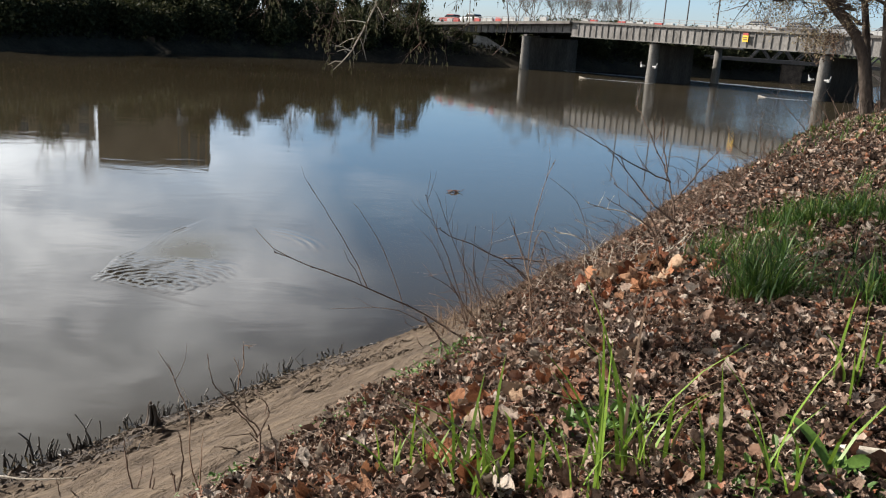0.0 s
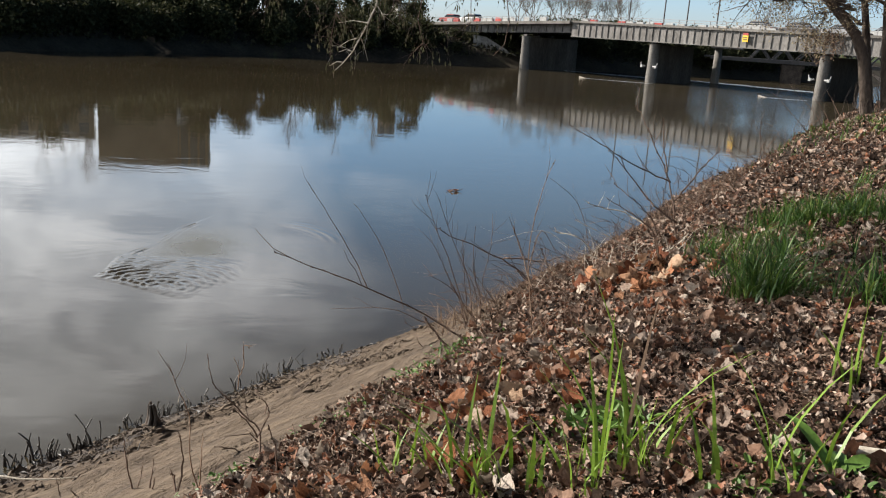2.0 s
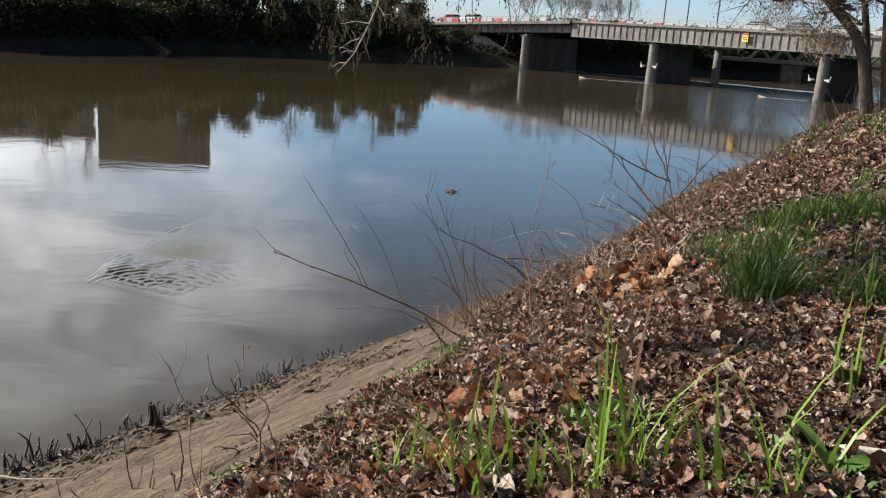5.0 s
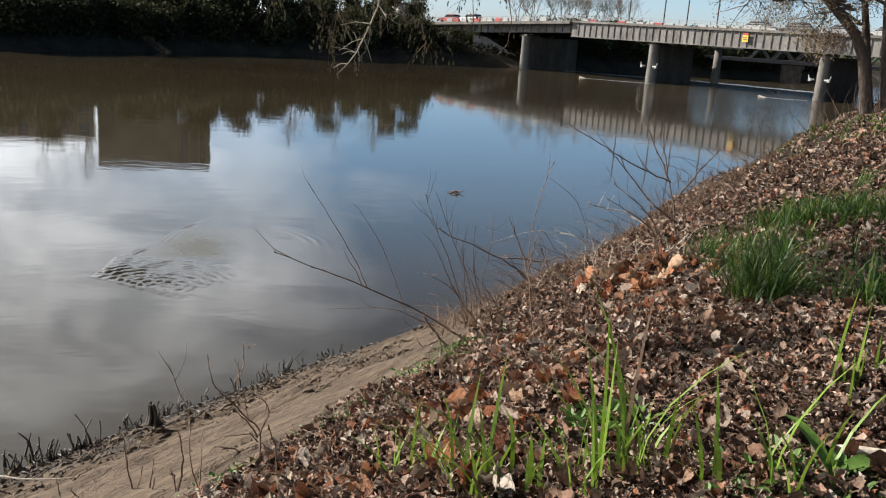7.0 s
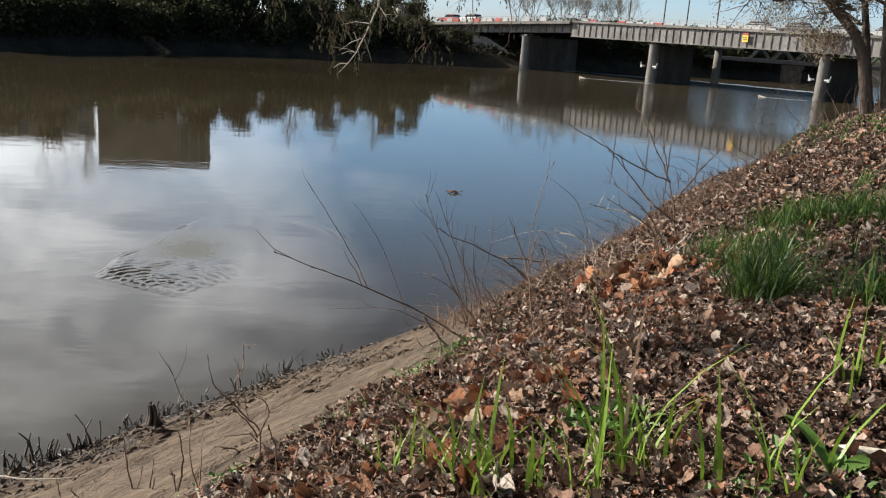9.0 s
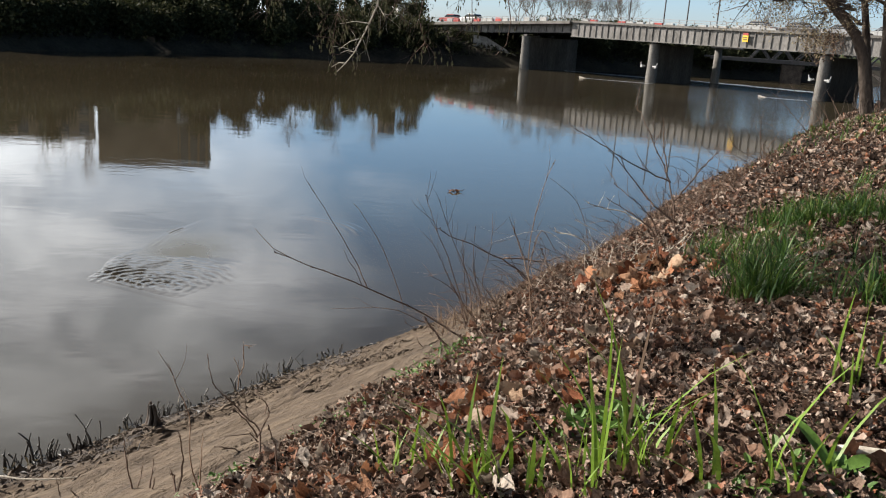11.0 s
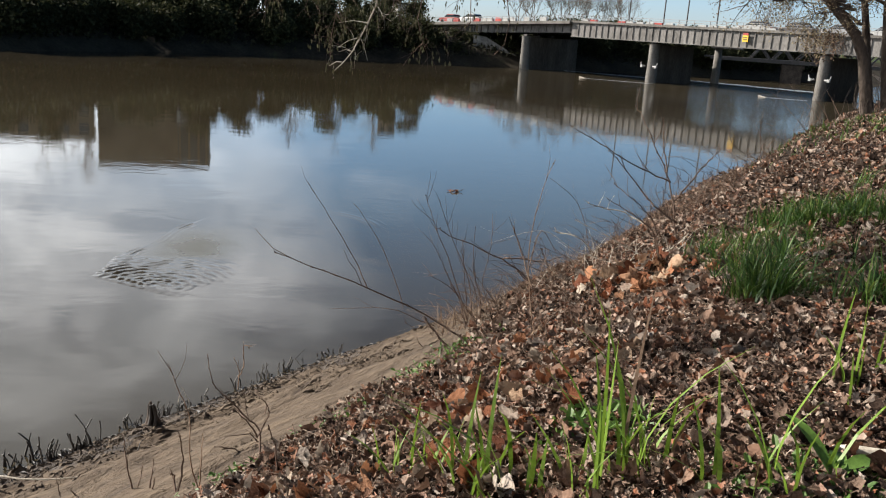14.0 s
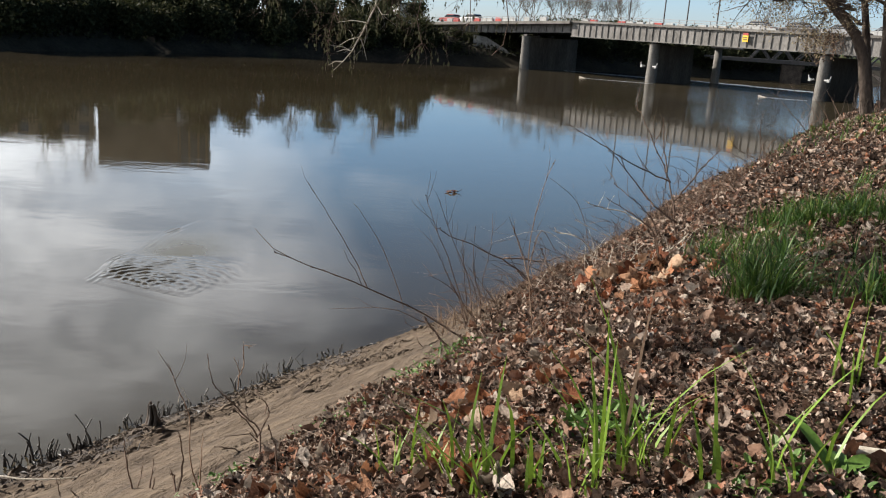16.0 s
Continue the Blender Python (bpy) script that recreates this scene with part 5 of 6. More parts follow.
STALK = material("tan_stalk", [(0.3, (0.16, 0.1, 0.07)), (0.7, (0.33, 0.23, 0.16))], 25.0, 0.8, 0.4, 120.0, distance=0.003)
SHRUBS = [
    shrub(3.19, 11.71, [[(0.0, -0.02), (-0.08, 0.47), (-0.19, 0.87), (-0.36, 1.24), (-0.57, 1.62), (-0.69, 1.81)], [(-0.19, 0.87), (-0.49, 0.98), (-0.9, 1.17), (-1.3, 1.38), (-1.67, 1.57)], [(-0.1, 0.62), (0.08, 0.95), (0.28, 1.19), (0.4, 1.37)], [(-0.08, 0.35), (-0.36, 0.53), (-0.54, 0.71), (-0.84, 1.04), (-1.07, 1.26)], [(-0.25, 1.0), (-0.32, 1.38), (-0.39, 1.71)]], 0.0145, "bare grey-brown sapling on the bank edge", TWIG, "sapling", 5, 5, 0.04),
    shrub(2.50, 9.61, [[(0.0, -0.01), (-0.12, 0.32), (-0.19, 0.61), (-0.44, 0.85), (-0.67, 1.01)], [(-0.07, 0.19), (-0.2, 0.51), (-0.42, 0.68), (-0.72, 0.83)], [(-0.03, 0.06), (0.13, 0.41), (0.29, 0.58)]], 0.01, "thin bare shrub leaning over the bank edge", TWIG, "shrub", 15, 6, 0.04),
    shrub(0.40, 10.77, [[(0.0, -0.02), (-0.07, 0.42), (-0.12, 0.79), (-0.16, 1.16)], [(-0.02, 0.04), (-0.27, 0.78), (-0.49, 1.28), (-0.66, 1.7)], [(0.04, 0.0), (-0.04, 0.57), (-0.3, 1.15), (-0.49, 1.64)], [(0.11, -0.02), (0.05, 0.5), (-0.12, 0.86), (-0.17, 1.12)], [(0.15, -0.03), (-0.26, 0.55), (-0.43, 0.92), (-0.55, 1.13)], [(0.16, 0.01), (0.11, 0.43), (-0.0, 0.8), (-0.01, 1.32)], [(-0.03, -0.0), (-0.16, 0.41), (-0.29, 0.55), (-0.56, 0.7)]], 0.0085, "upright reddish bare shrub at the water's edge", TWIG, "shrub", 3, 6, 0.04),
    shrub(1.37, 12.28, [[(0.07, -0.08), (-0.11, 0.25), (-0.41, 0.47), (-0.84, 0.67), (-1.3, 0.84), (-1.47, 0.93)], [(-0.28, 0.37), (-0.14, 0.23), (-0.07, 0.17)], [(-0.5, 0.52), (-0.38, 0.57), (0.07, 0.56), (0.39, 0.65)]], 0.017, "dark crooked dead branch over the water's edge", TWIG, "dead_branch", 16, 3, 0.04),
    shrub(0.74, 10.52, [[(0.0, -0.01), (-0.21, 0.39), (-0.15, 0.8), (-0.14, 1.05), (-0.15, 1.3)], [(0.04, 0.0), (0.34, 0.54), (0.24, 0.9), (0.04, 1.33)], [(0.11, -0.01), (-0.17, 0.36), (-0.4, 0.64)], [(0.21, 0.05), (0.44, 0.62), (0.51, 0.99), (0.24, 1.3)]], 0.006, "fine bare stems at the water's edge", TWIG, "shrub", 17, 4, 0.04),
    shrub(0.88, 7.42, [[(0.0, -0.01), (-0.08, 0.42), (-0.13, 0.83), (-0.11, 1.18), (-0.05, 1.48), (0.01, 1.66)], [(-0.11, 0.73), (-0.04, 1.04), (0.11, 0.84)], [(-0.08, 0.52), (-0.19, 0.82), (-0.28, 1.02)]], 0.0075, "slim pale upright dead stem", STALK, "sapling", 18, 3, 0.04),
    shrub(3.32, 18.86, [[(0.01, -0.06), (-0.1, 0.32), (-0.24, 0.82), (-0.49, 1.31), (-0.89, 1.63), (-1.2, 1.82)], [(-0.04, 0.13), (-0.21, 0.44), (-0.36, 0.68)]], 0.009, "arched bare shoot over the water", TWIG, "bare_shoots", 19, 2, 0.04),
    shrub(1.66, 11.91, [[(0.0, -0.04), (-0.16, 0.28), (-0.26, 0.52)]], 0.016, "short dark broken stem", TWIG, "sprout", 20, 1, 0.04),
    shrub(2.60, 10.04, [[(-0.0, 0.01), (-0.37, 0.17), (-0.72, 0.33), (-1.05, 0.46)], [(-0.28, 0.51), (-0.49, 0.6), (-0.76, 0.65), (-0.96, 0.72)], [(-0.83, 0.13), (-1.05, 0.31), (-1.25, 0.32), (-1.31, 0.39)], [(-0.06, 0.12), (0.14, 0.34), (0.23, 0.45)]], 0.011, "bleached dead stem lying over the bank edge", PALE_TWIG, "dead_branch", 14, 4, 0.04),
    shrub(0.37, 8.75, [[(0.03, -0.01), (-0.22, 0.14), (-0.56, 0.31), (-1.19, 0.57), (-1.73, 0.75), (-2.12, 0.88)], [(-0.2, -0.08), (-0.37, 0.1), (-0.53, 0.28)]], 0.0156, "dead branch arching out over the water", TWIG, "dead_branch", 1, 2, 0.04),
    shrub(0.19, 10.62, [[(-1.11, 0.56), (-1.31, 0.92), (-1.61, 1.44), (-1.88, 1.87)], [(-0.64, 0.33), (-0.8, 0.77), (-1.06, 1.27), (-1.32, 1.64)], [(-0.23, 0.12), (-0.45, 0.23), (-0.82, 0.34), (-1.57, 0.26)]], 0.0075, "thin bare shoots rising from a dead branch", TWIG, "bare_shoots", 2, 1, 0.04),
    shrub(-1.15, 5.39, [[(0.0, -0.01), (-0.01, 0.19), (-0.11, 0.3), (-0.21, 0.44), (-0.28, 0.61), (-0.33, 0.79)], [(-0.01, 0.19), (0.04, 0.31), (0.05, 0.41)], [(-0.01, 0.19), (-0.07, 0.35), (-0.15, 0.44)], [(-0.01, 0.15), (-0.07, 0.2), (-0.22, 0.2)]], 0.007, "small forked bare sprout on the mud", TWIG, "sprout", 6, 2, 0.04),
    shrub(-1.43, 5.00, [[(-0.0, -0.01), (-0.04, 0.24), (-0.06, 0.55), (-0.1, 0.77), (-0.15, 0.92)], [(-0.01, 0.05), (0.02, 0.25), (0.0, 0.38)]], 0.0065, "thin upright pale sprout", STALK, "sprout", 7, 2, 0.04),
    shrub(-0.81, 4.27, [[(0.0, -0.01), (-0.0, 0.2), (-0.03, 0.42)]], 0.0085, "thin bare sprout on the mud", TWIG, "sprout", 9, 0, 0.04),
    shrub(-1.61, 5.03, [[(0.0, -0.02), (0.02, 0.17), (0.03, 0.43)], [(0.01, -0.01), (-0.03, 0.09), (-0.03, 0.15)]], 0.011, "knobbly cut sprout on the mud", TWIG, "sprout", 8, 1, 0.04),
    shrub(-2.04, 5.47, [[(0.01, -0.02), (-0.03, 0.21), (-0.06, 0.44)], [(0.02, -0.01), (0.04, 0.08), (0.04, 0.19)]], 0.008, "thin bare sprout on the mud", TWIG, "sprout", 10, 1, 0.04),
    shrub(-1.88, 5.31, [[(-0.0, -0.02), (0.01, 0.09), (0.01, 0.22)], [(0.01, 0.01), (0.05, 0.08), (0.07, 0.16)]], 0.009, "short broken sprout on the mud", TWIG, "sprout", 12, 1, 0.04),
    shrub(-2.97, 6.34, [[(0.03, -0.02), (-0.02, 0.09), (-0.05, 0.18)]], 0.008, "short bent sprout on the mud", TWIG, "sprout", 21, 0, 0.04),
    shrub(-2.64, 5.96, [[(0.01, -0.02), (-0.03, 0.1)]], 0.008, "short broken sprout on the mud", TWIG, "sprout", 22, 0, 0.04),
    shrub(-1.33, 5.72, [[(0.01, -0.01), (-0.06, 0.06), (-0.18, 0.11)]], 0.008, "bent bare sprout on the mud", TWIG, "sprout", 74, 1, 0.04),
    shrub(-0.98, 5.75, [[(0.01, -0.07), (-0.02, -0.0), (-0.04, 0.05)]], 0.009, "short broken sprout on the mud", TWIG, "sprout", 23, 0, 0.04),
    shrub(-2.70, 11.14, [[(0.01, -0.02), (0.04, 0.35), (-0.01, 0.61)], [(0.03, 0.27), (0.1, 0.44), (0.12, 0.77), (0.21, 0.79)]], 0.01, "forked bare sprout by the water", STALK, "sprout", 75, 3, 0.04),
    shrub(-1.73, 8.20, [[(0.01, -0.03), (0.03, 0.13), (-0.0, 0.23), (-0.1, 0.27)]], 0.007, "bent bare sprout on the mud", TWIG, "sprout", 24, 1, 0.04),
    shrub(-1.96, 12.37, [[(0.0, -0.02), (-0.02, 0.16), (-0.03, 0.25)], [(-0.22, 0.06), (-0.16, 0.17), (-0.03, 0.34)]], 0.008, "crooked black sprout by the water", STUB, "sprout", 77, 2, 0.04),
    shrub(-0.42, 6.51, [[(0.01, -0.01), (-0.02, 0.1), (0.0, 0.2)]], 0.013, "short crooked stub on the mud", TWIG, "sprout", 13, 0, 0.04),
    shrub(-2.90, 7.86, [[(-0.0, -0.02), (0.0, 0.09), (0.04, 0.14)]], 0.011, "short dark sprout on the mud", STUB, "sprout", 25, 1, 0.04),
    shrub(-3.13, 10.64, [[(0.01, -0.01), (-0.07, 0.2), (-0.12, 0.39)], [(-0.22, 0.1), (-0.2, 0.19), (-0.17, 0.27)]], 0.006, "fine pale sprout by the water", PALE_TWIG, "sprout", 26, 2, 0.04),
    shrub(-3.45, 7.34, [[(-0.75, 0.02), (-0.15, 0.05), (0.23, 0.05), (0.6, 0.0)]], 0.009, "pale dead stick lying on the mud", PALE_TWIG, "stick", 78, 1, 0.0),
]
thicket(0.65, 10.3, 16, 0.6, 0.006, 31, "tangle of thin bare twigs", 0.8, wide=0.4)
thicket(2.3, 10.4, 20, 0.5, 0.006, 51, "tangle of dry brown stalks over the leaves", 1.3, bark=PALE_TWIG, wide=0.5, twigs=2)
thicket(2.0, 10.9, 18, 0.6, 0.006, 52, "tangle of thin bare twigs over the leaves", 1.3, wide=0.5)
thicket(1.7, 13.0, 18, 0.55, 0.008, 32, "tangle of thin bare twigs", 1.3, wide=0.6)
thicket(2.6, 14.6, 20, 0.7, 0.008, 33, "tangle of thin bare twigs and dry stalks", 1.0, wide=0.7)
thicket(3.6, 15.5, 20, 0.8, 0.009, 34, "tangle of thin bare twigs and dry stalks", 1.0, wide=0.8)
thicket(2.1, 12.4, 18, 0.6, 0.006, 35, "pale dry grass stalks", 1.1, bark=PALE_TWIG, wide=0.5, twigs=1)
thicket(5.3, 18.5, 26, 1.1, 0.011, 36, "thin bare shrub on the bank edge", 0.8, wide=1.0)
thicket(7.2, 22.0, 24, 1.2, 0.013, 37, "thin bare shrub on the bank edge", 0.7, wide=1.2)
thicket(9.2, 25.5, 24, 1.1, 0.015, 38, "thin bare shrub on the bank edge", 0.7, wide=1.3)
for k in range(9):
    q = k / 8
    x, y = 0.9 + 6.3 * q, 11.6 + 10.0 * q
    thicket(x - 0.3, y + 0.9, 13, 0.38 + 0.45 * q, 0.006 + 0.003 * q, 60 + k, "tangled dead stalks at the water's edge", 1.5, wide=0.55 + 0.3 * q, bark=(TWIG, STALK, TWIG)[k % 3], twigs=4)
thicket(0.75, 9.9, 26, 0.45, 0.005, 80, "matted tan dead stalks on the mud", 1.6, bark=STALK, wide=0.4, twigs=2)
thicket(1.4, 12.0, 22, 0.5, 0.006, 81, "matted tan dead stalks on the mud", 1.6, bark=STALK, wide=0.45, twigs=2)
thicket(-0.95, 5.1, 14, 0.12, 0.004, 39, "short dry stubble at the edge of the mud", 0.8, wide=0.3, twigs=1)
thicket(1.0, 7.4, 16, 0.5, 0.005, 40, "thin upright dead stalks", 0.4, wide=0.35, twigs=2)

# black stubs of cut shoots along the water's edge
stub_rnd = random.Random(17)
for x, y, n, tall in [(-4.63, 8.67, 3, 0.3), (-4.57, 8.78, 4, 0.25), (-4.54, 8.92, 3, 0.4), (-4.4, 8.86, 3, 0.5), (-4.16, 8.74, 9, 0.28), (-4.06, 8.83, 3, 0.15), (-4.0, 8.9, 4, 0.3), (-3.91, 8.95, 7, 0.3), (-3.84, 9.01, 4, 0.42), (-3.74, 9.82, 3, 0.22), (-3.68, 9.93, 7, 0.24), (-3.4, 10.13, 7, 0.36), (-3.28, 9.99, 4, 0.42), (-3.25, 10.39, 5, 0.22), (-3.21, 10.47, 3, 0.2), (-3.04, 10.78, 6, 0.2), (-2.74, 11.25, 4, 0.3), (-2.6, 11.44, 6, 0.25), (-2.46, 11.67, 5, 0.36), (-2.38, 11.74, 4, 0.2), (-2.25, 11.98, 6, 0.26), (-2.18, 12.04, 6, 0.3), (-1.71, 12.66, 6, 0.28), (-1.53, 12.81, 7, 0.28), (-1.36, 13.18, 2, 0.12), (-1.0, 13.51, 4, 0.14), (-0.78, 13.66, 2, 0.1), (-0.45, 14.29, 4, 0.25), (-0.35, 14.5, 6, 0.25)]:
    t = thing("stub_cluster", pose(x, y, float(ground_z(x, y)) - 0.03), "cluster of black wet cut stubs at the water's edge", "stubs", "stubs along the water's edge")
    for i in range(n + 2):
        a, h = stub_rnd.uniform(0, 6.28), 0.05 + 0.85 * tall * stub_rnd.uniform(0.2, 1.1)
        bx, by = stub_rnd.gauss(0, 0.04), stub_rnd.gauss(0, 0.05)
        g = Geo()
        k1, k2, k3 = (stub_rnd.uniform(-0.12, 0.12) * h for q in range(3))
        g.tube([(bx, by, -0.08), (bx + k1, by, h * 0.35), (bx + k1 + 0.12 * h * math.cos(a), by + k2, h * 0.7), (bx + k3 + 0.22 * h * math.cos(a), by + 0.2 * h * math.sin(a), h)], stub_rnd.choice((0.006, 0.009, 0.012, 0.02)), stub_rnd.uniform(0.004, 0.011), 5)
        part("stub", g, STUB, t)
# rotten stump at the edge
stump = thing("stump", pose(-3.31, 9.55, float(ground_z(-3.31, 9.55)) - 0.02, 0, 8, 20), "small rotten grey and black stump at the water's edge", "stump")
stump_rnd = random.Random(2)
for k in range(7):
    g = Geo()
    bx, by, h = stump_rnd.gauss(0, 0.03), stump_rnd.gauss(0, 0.03), stump_rnd.uniform(0.14, 0.36)
    g.tube([(bx * 1.3, by, -0.06), (bx, by, h * 0.4), (bx * 0.7 - 0.03, by * 0.8, h * 0.8), (bx * 0.5 - 0.05, by, h)], stump_rnd.uniform(0.025, 0.045), 0.014, 6)
    part("root", g, BARK if k % 3 == 0 else STUB, stump)



# ---- the big tree on the near bank ----
def big_tree(x, y):
    rnd, nr = random.Random(77), np.random.RandomState(77)
    t = thing("riverside_tree", pose(x, y, float(ground_z(x, y)) - 0.1), "old riverside tree with several trunks and opening buds", "tree")
    tips = []
    for pts, r in (([(-0.22, 0, 0), (-0.42, 0, 0.9), (-0.6, 0, 1.6), (-0.9, 0, 2.15), (-1.25, 0, 2.5), (-1.65, 0, 2.85), (-2.5, 0.2, 4.4)], 0.165),
                   ([(-0.02, 0.3, 0), (-0.36, 0.3, 1.5), (-0.48, 0.3, 2.1), (-0.6, 0.5, 3.0), (-0.62, 0.6, 5.0)], 0.12),
                   ([(0.26, -0.1, 0), (-0.02, -0.1, 1.5), (-0.24, -0.1, 2.9), (-0.2, -0.3, 5.2)], 0.17)):
        g = Geo()
        g.tube([Vector((pts[0][0] * 1.15, pts[0][1], -0.2))] + [Vector(p) for p in pts], r * 1.25, r * 0.62, 10, 0.6)
        for k in range(5):
            i = rnd.choice((-2, -1, -1))
            limb(g, pts[i], (rnd.uniform(-1.2, 0.5), rnd.uniform(-0.6, 0.6), rnd.uniform(0.0, 0.8)), rnd.uniform(1.2, 2.0), r * 0.3, 3, rnd, tips, 0.4, 0.0, 5, 0.7, 3)
        part("trunk", g, BARK, t, smooth=True)
    for k in range(9):
        g = Geo()
        limb(g, (-1.05 - 0.25 * (k % 3), 0, 2.75 + 0.18 * k), (-1.0, rnd.uniform(-0.4, 0.4), rnd.uniform(-0.05, 0.4)), rnd.uniform(1.0, 1.9), 0.05, 2, rnd, tips, 0.45, 0.0, 4, 0.7, 3)
        part("branch", g, BARK, t)
    for pts in ([(-1.35, 0, 3.1), (-2.1, 0.1, 3.4), (-3.0, 0.2, 3.4), (-3.7, 0.3, 3.0)], [(-1.7, 0.1, 3.8), (-2.6, 0.3, 3.7), (-3.3, 0.4, 3.3)], [(-0.8, 0, 2.4), (-1.4, -0.2, 2.7), (-2.0, -0.3, 2.6)], [(-1.1, 0, 2.8), (-1.8, 0.3, 3.0), (-2.5, 0.4, 2.9)]):
        g = Geo()
        g.tube(pts, 0.045, 0.015, 6)
        for k in range(11):
            q = Vector(pts[rnd.randrange(len(pts) - 1)]).lerp(Vector(pts[-1]), rnd.uniform(0, 0.95))
            limb(g, q, (rnd.uniform(-1, 0.7), rnd.uniform(-0.6, 0.6), rnd.uniform(-0.8, 0.3)), rnd.uniform(0.35, 0.7), 0.012, 2, rnd, tips, 0.5, -0.02, 4, 0.75, 3)
        part("branch", g, BARK, t)
    part("crown", bulk("crown", leaf_cards(tips, 16000, 0.05, 0.1, nr, 0.3), [(0, 1, 2, 3)], BUD), BUD, t, "sparse tan and olive opening buds")
    return t


BUD = material("opening_bud", [(0.0, (0.13, 0.1, 0.06)), (0.6, (0.27, 0.21, 0.14)), (1.0, (0.34, 0.3, 0.17))], 6.0, 0.8, 0.1, 40.0, per="island", clear=0.3)
big_tree(11.05, 23.2)
thicket(11.0, 22.8, 60, 1.2, 0.01, 51, "reddish-brown suckers round the foot of the tree", 0.25, bark=BARK, wide=0.6, twigs=2)


# ---- willow that overhangs the view ----
def drooping(g, v, p, long, r, rnd, nr):
    """A hanging twig with catkins along it."""
    pts, d = [Vector(p)], Vector((rnd.uniform(-0.8, 0.8), rnd.uniform(-0.4, 0.4), 0.2))
    for i in range(5):
        d = (d + Vector((rnd.uniform(-0.3, 0.3), rnd.uniform(-0.2, 0.2), -0.55))).normalized()
        pts.append(pts[-1] + d * long / 5)
    g.tube(pts, r, r * 0.4, 4)
    for i in range(max(3, int(long * 15))):
        q = pts[rnd.randrange(1, 6)]
        h = rnd.uniform(0.03, 0.08)
        c = np.array(q) + nr.normal(0, 0.012, 3)
        s = 0.01
        v.append([c, c + (s, 0, -h * 0.4), c + (0.003, 0.004, -h), c + (-s, 0, -h * 0.45)])


